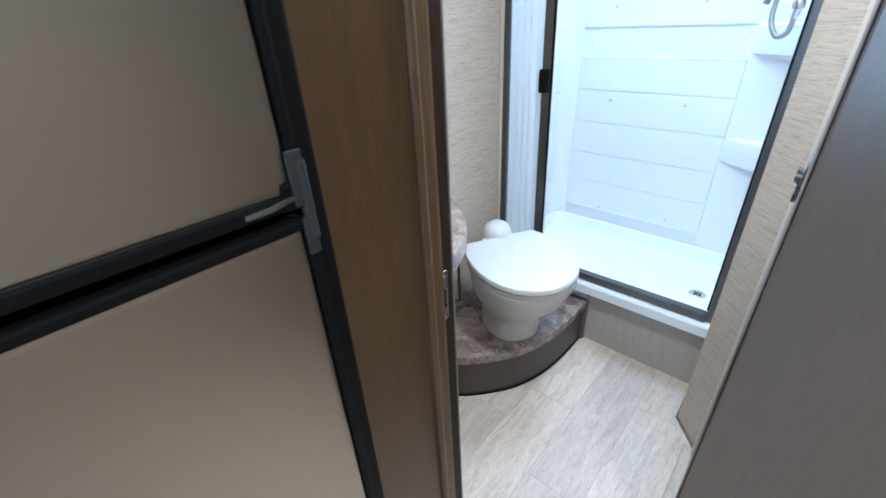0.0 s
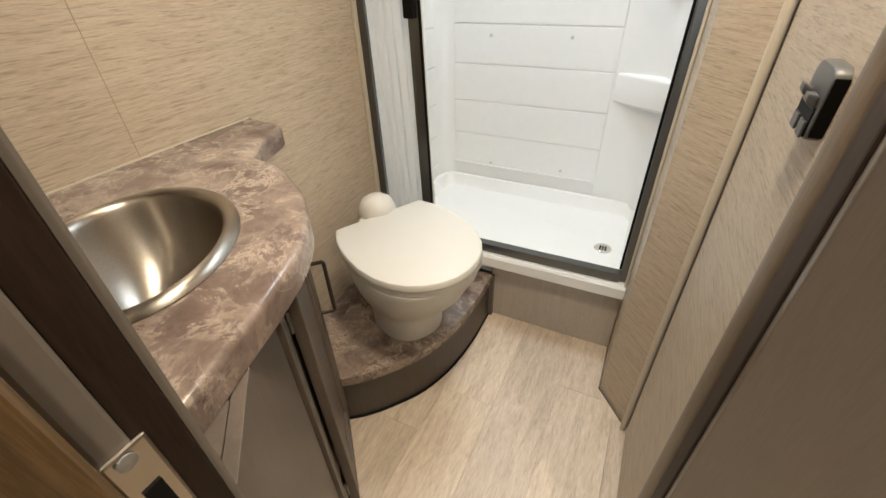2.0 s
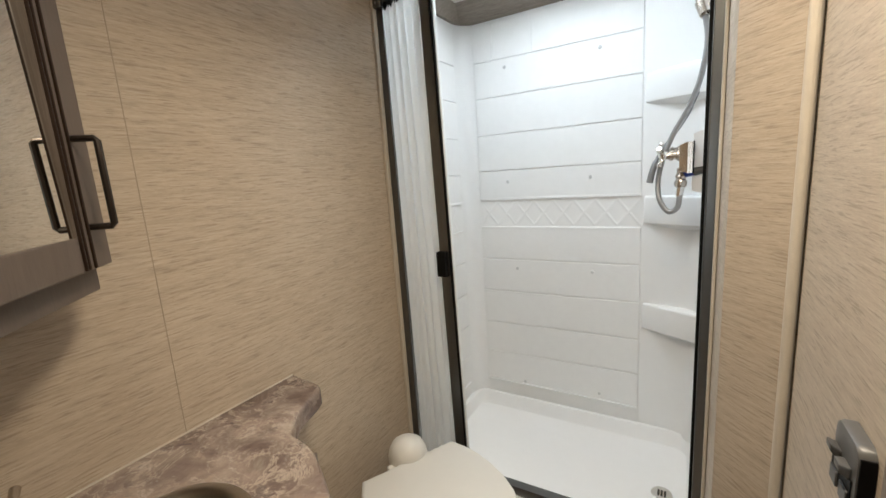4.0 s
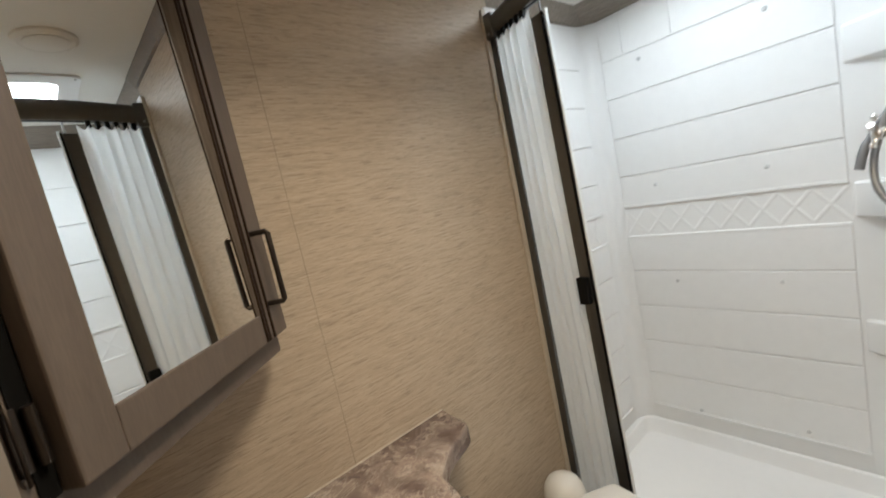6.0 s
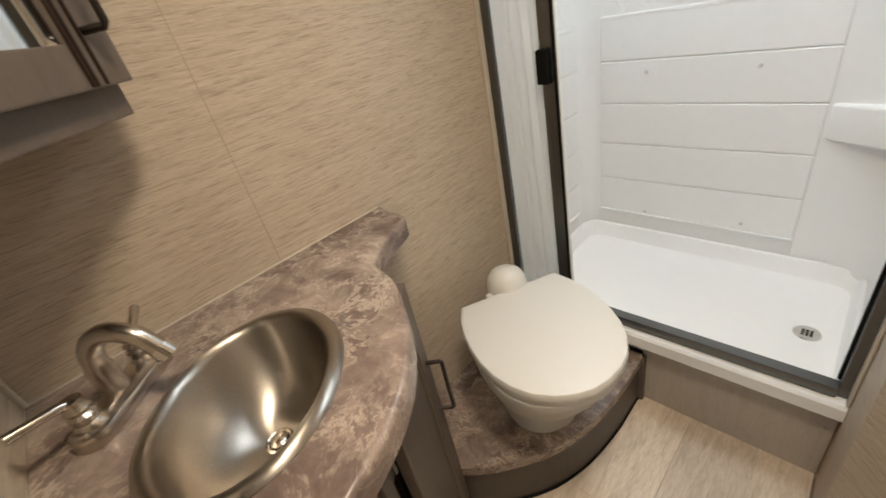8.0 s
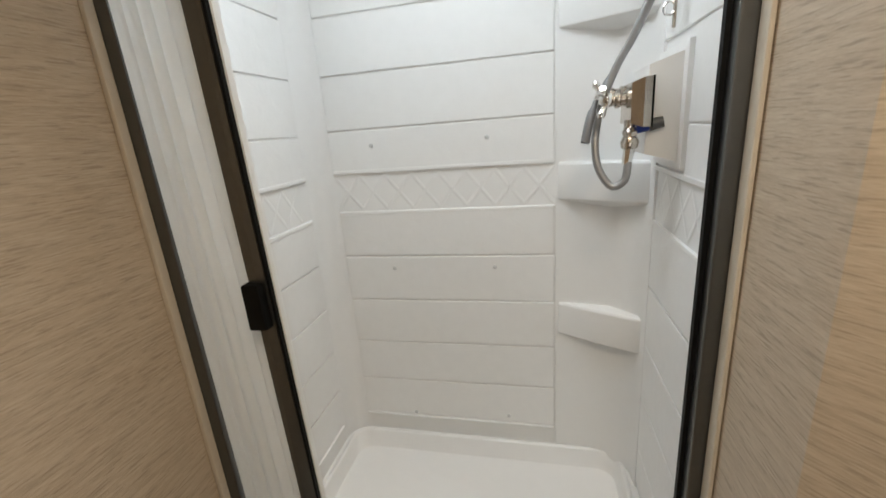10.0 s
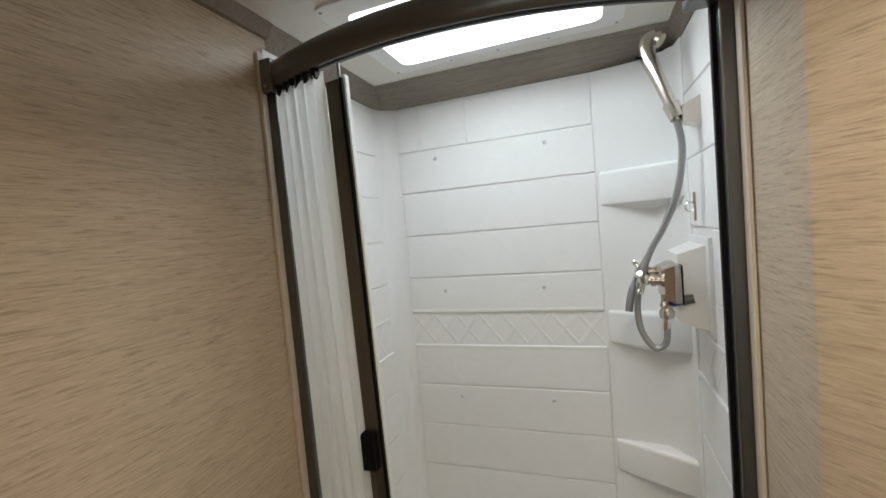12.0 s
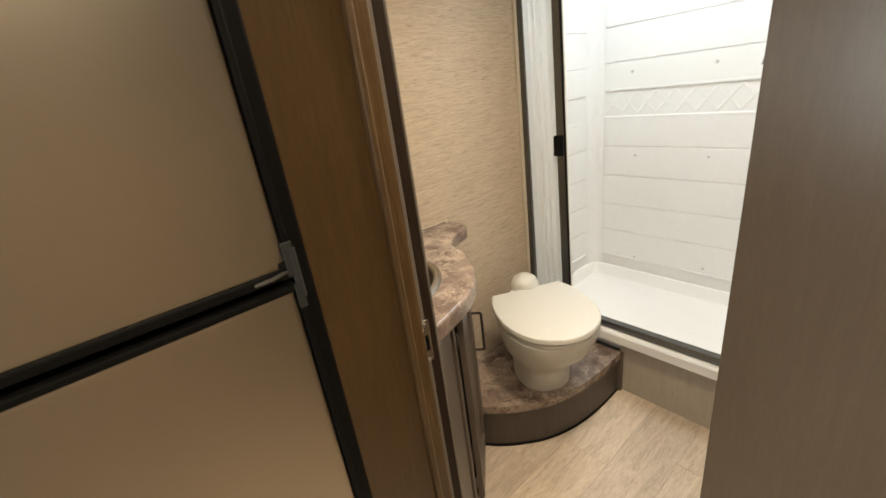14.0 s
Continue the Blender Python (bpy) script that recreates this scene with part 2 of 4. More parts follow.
def plank_material():
    n = Nodes("limed oak vinyl", 0.42)
    info = n.add("ShaderNodeObjectInfo")
    tc = n.add("ShaderNodeTexCoord")
    shift = n.add("ShaderNodeVectorMath")
    shift.operation = "MULTIPLY_ADD"
    comb = n.add("ShaderNodeCombineXYZ")
    n.link(info.outputs["Random"], comb.inputs[0])
    n.link(info.outputs["Random"], comb.inputs[1])
    shift.inputs[1].default_value = (37.0, 91.0, 0)
    n.link(comb.outputs[0], shift.inputs[0])
    n.link(tc.outputs["Object"], shift.inputs[2])
    mp = n.add("ShaderNodeMapping")
    mp.inputs["Scale"].default_value = (9.0, 1.3, 1.0)
    n.link(shift.outputs[0], mp.inputs["Vector"])
    a = n.noise(mp.outputs[0], 5, 6, 0.62, 0.6)
    b = n.noise(mp.outputs[0], 26, 5, 0.6)
    col = n.ramp(a, [(0.3, (0.40, 0.325, 0.255)), (0.5, (0.58, 0.49, 0.40)), (0.7, (0.70, 0.615, 0.515))])
    col = n.mix(0.35, col, n.ramp(b, [(0.36, (0.38, 0.305, 0.235)), (0.62, (0.70, 0.62, 0.52))]))
    tone = n.ramp(info.outputs["Random"], [(0.0, (0.88, 0.86, 0.83)), (0.5, (0.95, 0.93, 0.89)), (1.0, (1.04, 1.02, 0.97))])
    n.colour(n.mix(1.0, col, tone, "MULTIPLY"))
    n.bump(b, 0.08, 0.001)
    n.rough(a, 0.36, 0.5)
    return n.mat


PLANK = plank_material()


def mirror_material():
    n = Nodes("mirror", 0.01, 1.0)
    n.bsdf.inputs["Base Color"].default_value = (0.88, 0.89, 0.88, 1)
    return n.mat


MIRROR = mirror_material()


def glowing(name, colour, strength):
    n = Nodes(name, 0.5)
    n.bsdf.inputs["Base Color"].default_value = (0.8, 0.8, 0.8, 1)
    n.bsdf.inputs["Emission Color"].default_value = (*colour, 1)
    n.bsdf.inputs["Emission Strength"].default_value = strength
    return n.mat


# glows in place of daylight, in the skylight dome and the added hall window
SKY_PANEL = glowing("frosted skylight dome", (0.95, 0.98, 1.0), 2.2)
PUCK = glowing("lamp lens", (1.0, 0.82, 0.6), 3.0)


# ---- shape helpers ----
def part(name, bm, material, parent=None, label="", smooth=False):
    me = bpy.data.meshes.new(name)
    bmesh.ops.recalc_face_normals(bm, faces=bm.faces[:])
    bm.to_mesh(me)
    bm.free()
    me.materials.append(material)
    if smooth:
        for p in me.polygons:
            p.use_smooth = True
        me.set_sharp_from_angle(angle=radians(42))
    ob = new(name, me)
    if parent is not None:
        ob.parent = parent
    return tagged(ob, label) if label else ob


def thing(name, label, category, m=None, group="", kind=""):
    ob = new(name)
    ob.empty_display_size = 0.05
    if m is not None:
        ob.matrix_world = m
    return tagged(ob, label, category, group, kind)


def soften(bm, width, segments=2, edges=None):
    if width > 0:
        bmesh.ops.bevel(bm, geom=edges if edges is not None else bm.edges[:], offset=width, segments=segments, profile=0.6, affect="EDGES", clamp_overlap=True)
    return bm


def box(x0, x1, y0, y1, z0, z1, r=0.0, segments=2):
    bm = bmesh.new()
    bmesh.ops.create_cube(bm, size=1)
    for v in bm.verts:
        v.co = ((x0 + x1) / 2 + v.co.x * (x1 - x0), (y0 + y1) / 2 + v.co.y * (y1 - y0), (z0 + z1) / 2 + v.co.z * (z1 - z0))
    return soften(bm, r, segments)


def prism(outline, z0, z1, r=0.0, segments=2, only_top=False):
    """A slab of the outline (x, y), from z0 to z1."""
    bm = bmesh.new()
    low = [bm.verts.new((x, y, z0)) for x, y in outline]
    high = [bm.verts.new((x, y, z1)) for x, y in outline]
    n = len(outline)
    bm.faces.new(low[::-1])
    bm.faces.new(high)
    for i in range(n):
        bm.faces.new((low[i], low[(i + 1) % n], high[(i + 1) % n], high[i]))
    if r:
        edges = [e for e in bm.edges if abs(e.verts[0].co.z - e.verts[1].co.z) < 1e-6 and (not only_top or e.verts[0].co.z > (z0 + z1) / 2)]
        soften(bm, r, segments, edges)
    return bm


def tube(points, radius, sides=10, closed=False, flat=1.0):
    """A round bar along points; radius may be a list."""
    pts = [Vector(p) for p in points]
    n = len(pts)
    radii = radius if isinstance(radius, (list, tuple)) else [radius] * n
    bm = bmesh.new()
    rings = []
    up = None
    for i, p in enumerate(pts):
        a = pts[(i - 1) % n] if closed or i else pts[0]
        b = pts[(i + 1) % n] if closed or i < n - 1 else pts[-1]
        d = (b - a).normalized()
        if up is None:
            up = d.orthogonal().normalized()
        up = (up - d * up.dot(d)).normalized()
        side = d.cross(up)
        rings.append([bm.verts.new(p + (up * math.cos(2 * math.pi * k / sides) + side * math.sin(2 * math.pi * k / sides) * flat) * radii[i]) for k in range(sides)])
    for i in range(n if closed else n - 1):
        a, b = rings[i], rings[(i + 1) % n]
        for k in range(sides):
            bm.faces.new((a[k], a[(k + 1) % sides], b[(k + 1) % sides], b[k]))
    if not closed:
        bm.faces.new(rings[0][::-1])
        bm.faces.new(rings[-1])
    return bm


def lathe(profile, sides=32, m=None):
    """A turned shape from (radius, height) pairs, bottom to top."""
    bm = bmesh.new()
    rings = []
    for r, z in profile:
        if r < 1e-5:
            rings.append([bm.verts.new((0, 0, z))])
        else:
            rings.append([bm.verts.new((r * math.cos(2 * math.pi * k / sides), r * math.sin(2 * math.pi * k / sides), z)) for k in range(sides)])
    for a, b in zip(rings, rings[1:]):
        for k in range(sides):
            q = (k + 1) % sides
            if len(a) == 1 and len(b) == 1:
                continue
            if len(a) == 1:
                bm.faces.new((a[0], b[q], b[k]))
            elif len(b) == 1:
                bm.faces.new((a[k], a[q], b[0]))
            else:
                bm.faces.new((a[k], a[q], b[q], b[k]))
    for ring, flip in ((rings[0], True), (rings[-1], False)):
        if len(ring) > 1:
            bm.faces.new(ring[::-1] if flip else ring)
    if m is not None:
        bm.transform(m)
    return bm


def loft(rings, cap=True, closed=True):
    """Skins a list of equal rings of points."""
    bm = bmesh.new()
    vs = [[bm.verts.new(p) for p in ring] for ring in rings]
    n = len(vs[0])
    for a, b in zip(vs, vs[1:]):
        for k in range(n if closed else n - 1):
            bm.faces.new((a[k], a[(k + 1) % n], b[(k + 1) % n], b[k]))
    if cap:
        bm.faces.new(vs[0][::-1])
        bm.faces.new(vs[-1])
    return bm


def curve_through(points, steps=8):
    """A smooth line through points (Catmull-Rom)."""
    pts = [Vector(p) for p in points]
    pts = [pts[0] * 2 - pts[1], *pts, pts[-1] * 2 - pts[-2]]
    out = []
    for a, b, c, d in zip(pts, pts[1:], pts[2:], pts[3:]):
        for i in range(steps):
            t = i / steps
            out.append(0.5 * (2 * b + (c - a) * t + (2 * a - 5 * b + 4 * c - d) * t * t + (3 * b - a - 3 * c + d) * t ** 3))
    return out + [pts[-2]]


def structure(name, bm, material, label, category):
    return tagged(part(name, bm, material), label, category, kind="structure")


# ---- the shell ----
FLOOR_Z, CEIL = 0.0, 1.98
floor = structure("floor", box(-0.9, 1.5, -2.2, 2.3, -0.05, -0.004), SEAM, "limed oak vinyl plank floor of the bathroom and hall", "floor")
WALL_X = -0.81
wall_left = structure("wall_left", box(-0.9, WALL_X, 0.3, 1.565, 0, CEIL), WALLPAPER, "beige linen-textured wallpaper wall beside the toilet", "wall")
structure("wall_shower_left", box(-0.9, -0.856, 1.565, 2.25, 0, 2.1), CEILING, "plain wall behind the shower surround", "wall")
structure("wall_back", box(-0.9, 0.3, 2.20, 2.26, 0, 2.1), CEILING, "plain outer wall behind the shower", "wall")
structure("wall_shower_right", box(0.115, 0.24, 1.66, 2.20, 0, 2.1), CEILING, "plain wall beside the shower", "wall")
structure("wall_right", prism([(0.074, 1.60), (0.077, 1.395), (0.166, 1.289), (0.24, 1.289), (0.24, 1.66), (0.115, 1.66), (0.115, 1.60)], 0, CEIL), WALLPAPER, "beige linen-textured wall with a canted corner beside the shower", "wall")
structure("wall_near", box(-0.9, -0.171, 0.3757, 0.425, 0, CEIL), WALLPAPER, "beige linen-textured wall behind the sink", "wall")
structure("wall_hall_end", box(0.160, 1.5, 0.818, 0.830, 0, CEIL, 0.002), BROWN, "satin brown wood-grain panel at the end of the hall", "wall")
structure("wall_hall_right", box(1.45, 1.5, -2.2, 1.3, 0, CEIL), WALLPAPER, "beige linen-textured wall of the hall", "wall")
# opening for an added window, out of view, guessed from a sheen
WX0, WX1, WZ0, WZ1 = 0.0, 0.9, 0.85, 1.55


def wall_with_window(x0, x1, y0, y1):
    """A wall across the hall with one opening through it."""
    bm = bmesh.new()
    for a, b, c, d in ((x0, WX0, 0, CEIL), (WX1, x1, 0, CEIL), (WX0, WX1, 0, WZ0), (WX0, WX1, WZ1, CEIL)):
        piece = box(a, b, y0, y1, c, d)
        me = bpy.data.meshes.new("tmp")
        piece.to_mesh(me)
        piece.free()
        bm.from_mesh(me)
        bpy.data.meshes.remove(me)
    return bm


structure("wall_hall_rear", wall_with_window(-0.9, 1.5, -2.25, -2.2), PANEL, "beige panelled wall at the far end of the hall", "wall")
window = tagged(new("added_window_1"), "unseen dark framed window added at the far end of the hall", "window", kind="structure")
part("pane", box(WX0 + 0.01, WX1 - 0.01, -2.232, -2.228, WZ0 + 0.01, WZ1 - 0.01), SKY_PANEL, window, "glowing pane in place of daylight")
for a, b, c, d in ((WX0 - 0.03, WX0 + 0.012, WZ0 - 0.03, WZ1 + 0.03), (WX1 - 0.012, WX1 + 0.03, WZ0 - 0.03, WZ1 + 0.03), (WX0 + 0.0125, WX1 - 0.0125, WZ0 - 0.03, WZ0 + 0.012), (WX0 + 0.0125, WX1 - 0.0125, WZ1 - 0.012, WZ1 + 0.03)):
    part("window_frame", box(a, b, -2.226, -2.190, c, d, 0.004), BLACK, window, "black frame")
structure("wall_hall_left", box(-0.9, -0.85, -2.2, 0.375, 0, CEIL), PANEL, "beige panelled outer wall of the hall", "wall")


def ceiling_with_hole(x0, x1, y0, y1, hx0, hx1, hy0, hy1):
    bm = bmesh.new()
    for a, b, c, d in ((x0, x1, y0, hy0), (x0, x1, hy1, y1), (x0, hx0, hy0, hy1), (hx1, x1, hy0, hy1)):
        piece = box(a, b, c, d, CEIL, CEIL + 0.05)
        me = bpy.data.meshes.new("tmp")
        piece.to_mesh(me)
        piece.free()
        bm.from_mesh(me)
        bpy.data.meshes.remove(me)
    return bm


SX0, SX1, SY0, SY1 = -0.635, -0.095, 1.60, 1.925
structure("ceiling", ceiling_with_hole(-0.95, 1.55, -2.3, 2.3, SX0, SX1, SY0, SY1), CEILING, "white textured ceiling panel with a skylight opening", "ceiling")
structure("wall_fridge_side", box(-0.85, -0.128, 0.312, 0.3755, 0, CEIL), DEEP_BROWN, "brown wood panel between the refrigerator and the bathroom door frame", "wall panel")

# skylight: frame screwed to the ceiling and a frosted dome above it
sky_light = thing("skylight", "white framed skylight with a frosted dome over the shower", "skylight")


def rounded_rect(x0, x1, y0, y1, r, z, steps=6):
    pts = []
    for cx, cy, a0 in ((x1 - r, y1 - r, 0), (x0 + r, y1 - r, 90), (x0 + r, y0 + r, 180), (x1 - r, y0 + r, 270)):
        for i in range(steps + 1):
            a = radians(a0 + 90 * i / steps)
            pts.append((cx + r * math.cos(a), cy + r * math.sin(a), z))
    return pts


part("skylight_frame", loft([rounded_rect(SX0 - 0.045, SX1 + 0.045, SY0 - 0.045, SY1 + 0.045, 0.03, CEIL + 0.001), rounded_rect(SX0 - 0.045, SX1 + 0.045, SY0 - 0.045, SY1 + 0.045, 0.03, CEIL - 0.006),
                             rounded_rect(SX0 - 0.040, SX1 + 0.040, SY0 - 0.040, SY1 + 0.040, 0.03, CEIL - 0.008), rounded_rect(SX0 + 0.006, SX1 - 0.006, SY0 + 0.006, SY1 - 0.006, 0.025, CEIL - 0.008),
                             rounded_rect(SX0 + 0.002, SX1 - 0.002, SY0 + 0.002, SY1 - 0.002, 0.025, CEIL - 0.002), rounded_rect(SX0 + 0.002, SX1 - 0.002, SY0 + 0.002, SY1 - 0.002, 0.025, CEIL + 0.10)], cap=False), ABS, sky_light, smooth=True)
part("skylight_dome", loft([rounded_rect(SX0, SX1, SY0, SY1, 0.03, CEIL + 0.10), rounded_rect(SX0 + 0.02, SX1 - 0.02, SY0 + 0.02, SY1 - 0.02, 0.03, CEIL + 0.12), rounded_rect(SX0 + 0.10, SX1 - 0.10, SY0 + 0.10, SY1 - 0.10, 0.03, CEIL + 0.135)]), SKY_PANEL, sky_light, "frosted white glowing dome")
for x in (SX0 - 0.03, -0.5, -0.365, -0.23, SX1 + 0.03):
    for y in (SY0 - 0.028, SY1 + 0.028):
        part("screw", lathe([(0.004, 0.0), (0.004, -0.001), (0.002, -0.002)], 8, pose(x, y, CEIL - 0.0075)), HOSE, sky_light)

# fixtures for the bath and hall lamps, both out of view; their look is assumed
for name, x, y in (("ceiling_light", -0.05, 0.90), ("ceiling_light", 0.62, 0.10)):
    puck = thing(name, "round flush ceiling lamp with a white rim, out of view", "ceiling light", pose(x, y, CEIL), group="flush ceiling lamps")
    part("rim", lathe([(0.125, 0.0), (0.125, -0.012), (0.118, -0.020), (0.106, -0.016)], 32), ABS, puck, smooth=True)
    part("lens", lathe([(0.106, -0.0165), (0.06, -0.022), (0.0, -0.024)], 32), PUCK, puck, "glowing warm lens", smooth=True)

vent = thing("ceiling_vent", "round off-white ceiling vent near the shower", "ceiling vent", pose(-0.60, 1.34, CEIL))
part("rim", lathe([(0.062, 0.0), (0.062, -0.006), (0.054, -0.011), (0.046, -0.009)], 32), CEILING, vent, smooth=True)
part("disc", lathe([(0.044, -0.003), (0.044, -0.012), (0.03, -0.015), (0.0, -0.016)], 32), CEILING, vent, smooth=True)

# ---- crown strips under the shower ceiling, slanting from wall to ceiling ----
structure("crown_back", loft([[(-0.855, 2.19, 1.932), (-0.855, 2.165, 1.932), (-0.855, 2.030, CEIL - 0.001), (-0.855, 2.19, CEIL - 0.001)], [(0.115, 2.19, 1.932), (0.115, 2.165, 1.932), (0.115, 2.030, CEIL - 0.001), (0.115, 2.19, CEIL - 0.001)]]), CROWN, "grey wood-grain crown strip above the shower surround", "trim")
structure("crown_left", loft([[(-0.86, 1.569, 1.936), (-0.835, 1.569, 1.936), (-0.788, 1.569, CEIL - 0.001), (-0.86, 1.569, CEIL - 0.001)], [(-0.86, 2.17, 1.936), (-0.835, 2.17, 1.936), (-0.788, 2.06, CEIL - 0.001), (-0.86, 2.17, CEIL - 0.001)]]), CROWN, "grey wood-grain crown strip on the side wall of the shower", "trim")
structure("crown_right", loft([[(0.13, 1.66, 1.936), (0.086, 1.66, 1.936), (0.062, 1.66, CEIL - 0.001), (0.13, 1.66, CEIL - 0.001)], [(0.13, 2.17, 1.936), (0.086, 2.17, 1.936), (0.062, 2.06, CEIL - 0.001), (0.13, 2.17, CEIL - 0.001)]]), CROWN, "grey wood-grain crown strip beside the shower head", "trim")
structure("trim_ceiling_left", loft([[(WALL_X, 0.43, 1.948), (WALL_X + 0.008, 0.43, 1.950), (WALL_X + 0.024, 0.43, CEIL - 0.001), (WALL_X, 0.43, CEIL - 0.001)], [(WALL_X, 1.568, 1.948), (WALL_X + 0.008, 1.568, 1.950), (WALL_X + 0.024, 1.568, CEIL - 0.001), (WALL_X, 1.568, CEIL - 0.001)]]), BULLNOSE, "thin wood-grain strip where the wall meets the ceiling", "trim")

# ---- shower surround ----
YB, XL, XR = 2.166, -0.848, 0.090
TOP = 1.935
surround = thing("shower_surround", "white moulded plastic shower surround with tile-like grooves", "shower surround", pose(0, 0, 0))
shell = [(XL, 1.575), (XL, YB - 0.07)] + [(XL + 0.07 - 0.07 * math.cos(radians(a)), YB - 0.07 + 0.07 * math.sin(radians(a))) for a in range(15, 90, 15)] + [(XL + 0.07, YB), (XR - 0.07, YB)] + [(XR - 0.07 + 0.07 * math.sin(radians(a)), YB - 0.07 + 0.07 * math.cos(radians(a))) for a in range(15, 90, 15)] + [(XR, YB - 0.07), (XR, 1.605)]
outer = [(x + (-0.007 if x < -0.4 else 0.007), y + 0.007) for x, y in shell]
part("wall_shell", prism(shell + outer[::-1], 0.25, TOP), ABS, surround, smooth=True)
GROOVES = [0.352, 0.495, 0.640, 0.792, 0.940, 1.080, 1.207, 1.327, 1.478, 1.630, 1.775, 1.925]


for i, (z0, z1) in enumerate(zip(GROOVES, GROOVES[1:])):
    if abs(z0 - 1.08) < 0.001:
        continue
    lift = 0.0046
    joints = (-0.70, -0.53) if i == 10 else ()
    ends = (-0.785,) + joints + (-0.133,)
    for x0, x1 in zip(ends, ends[1:]):
        part("tile_course", box(x0, x1, YB - lift, YB + 0.002, z0 + 0.0020, z1 - 0.0020, 0.0036, 3), TILE, surround)
    part("side_course", box(XL - 0.002, XL + lift, 1.66, 2.095, z0 - 0.0065, z1 - 0.0105, 0.0042, 3), TILE, surround)
GROOVES_RIGHT = [0.300, 0.420, 0.580, 0.740, 0.900, 1.062, 1.190, 1.287, 1.449, 1.621, 1.785, 1.930]
for z0, z1 in zip(GROOVES_RIGHT, GROOVES_RIGHT[1:]):
    if z0 != 1.062:
        part("side_course", box(XR - lift, XR + 0.002, 1.64, 1.838 if 1.15 < z0 < 1.43 else 2.03, z0 + 0.0020, z1 - 0.0020, 0.0042, 3), TILE, surround)
# plain raised edges of the band, and its lozenges
for z in (1.080, 1.207):
    part("band_edge", box(-0.785, -0.133, YB - 0.0055, YB + 0.001, z - 0.006, z + 0.006, 0.003, 3), ABS, surround)
    part("band_edge", box(XL - 0.001, XL + 0.007, 1.66, 2.095, z - 0.015, z - 0.003, 0.003, 3), ABS, surround)
    part("band_edge", box(XR - 0.007, XR + 0.001, 1.64, 2.03, z - 0.023, z - 0.011, 0.003, 3), ABS, surround)


# low bead along the foot of the courses
part("foot_bead", box(-0.785, -0.135, YB - 0.0115, YB + 0.001, 0.3455, 0.3535, 0.0025, 2), ABS, surround)
part("foot_bead", box(XL - 0.001, XL + 0.0115, 1.66, 2.075, 0.3455, 0.3535, 0.0025, 2), ABS, surround)


def strip(a, b, width, thick, normal):
    """A low ridge from a to b, standing out along normal."""
    a, b, n = Vector(a), Vector(b), Vector(normal)
    d = (b - a).normalized()
    s = d.cross(n).normalized() * width / 2
    return loft([[a - s, a - s * 0.3 + n * thick, a + s * 0.3 + n * thick, a + s], [b - s, b - s * 0.3 + n * thick, b + s * 0.3 + n * thick, b + s]])


pitch = 0.0815
for k in range(8):
    x = -0.785 + pitch * k
    for z0, z1 in ((1.092, 1.195), (1.195, 1.092)):
        part("lozenge_ridge", strip((x, YB - 0.0005, z0), (x + pitch, YB - 0.0005, z1), 0.013, 0.0008, (0, -1, 0)), ABS, surround)
    y = 1.67 + 0.075 * k
    if k < 5:
        for z0, z1 in ((1.092, 1.195), (1.195, 1.092)):
            part("lozenge_ridge", strip((XL + 0.0005, y, z0 - 0.009), (XL + 0.0005, y + 0.078, z1 - 0.009), 0.013, 0.0008, (1, 0, 0)), ABS, surround)
            part("lozenge_ridge", strip((XR - 0.0005, y - 0.02, z0 - 0.017), (XR - 0.0005, y + 0.058, z1 - 0.017), 0.013, 0.0008, (-1, 0, 0)), ABS, surround)
for x, z in ((-0.648, 1.742), (-0.277, 1.743), (-0.652, 1.280), (-0.312, 1.281), (-0.622, 0.900), (-0.305, 0.903), (-0.602, 0.365), (-0.279, 0.378)):
    part("screw_cap", lathe([(0.0065, 0.0), (0.0065, 0.002), (0.005, 0.0040), (0.0, 0.0050)], 16, pose(x, YB - 0.004, z, 90, 0, 0)), CAP, surround, smooth=True)


def corner_shelf(top):
    """A corner shelf with a slanting flat front and an underside that runs back to the wall."""
    f0, f1 = (-0.122, 2.155), (XR, 2.045)
    plan = [f0, f1, (XR, YB), (-0.122, YB)]
    inner = [(-0.02, 2.160), (XR, 2.125), (XR, YB), (-0.03, YB)]
    rings = [[(x, y, top - 0.128) for x, y in inner], [(x, y, top - 0.100) for x, y in plan], [(x, y, top - 0.006) for x, y in plan], [(x + 0.003, y + 0.004, top) for x, y in plan]]
    return soften(loft(rings), 0.004, 2)


for z in (1.628, 1.203, 0.795):
    part("corner_shelf", corner_shelf(z), ABS, surround, smooth=True)
part("shelf_backing", prism([(-0.128, YB + 0.001), (-0.128, YB - 0.006), (-0.118, YB - 0.008), (0.02, YB - 0.030), (XR - 0.012, 2.075), (XR - 0.006, 2.02), (XR + 0.001, 2.02), (XR + 0.001, YB + 0.001)], 0.279, 1.93), ABS, surround, smooth=True)

# raised mounting block for the valve on the side wall
part("valve_block", loft([[(XR + 0.001, 1.845, 1.20), (XR + 0.001, 2.03, 1.20), (XR + 0.001, 2.03, 1.43), (XR + 0.001, 1.845, 1.43)], [(XR - 0.010, 1.847, 1.203), (XR - 0.010, 2.03, 1.203), (XR - 0.010, 2.03, 1.428), (XR - 0.010, 1.847, 1.428)],
                          [(XR - 0.012, 1.862, 1.218), (XR - 0.012, 2.02, 1.218), (XR - 0.012, 2.02, 1.412), (XR - 0.012, 1.862, 1.412)], [(0.022, 1.866, 1.235), (0.022, 1.99, 1.235), (0.022, 1.99, 1.394), (0.022, 1.866, 1.394)]]), ABS, surround, smooth=False)

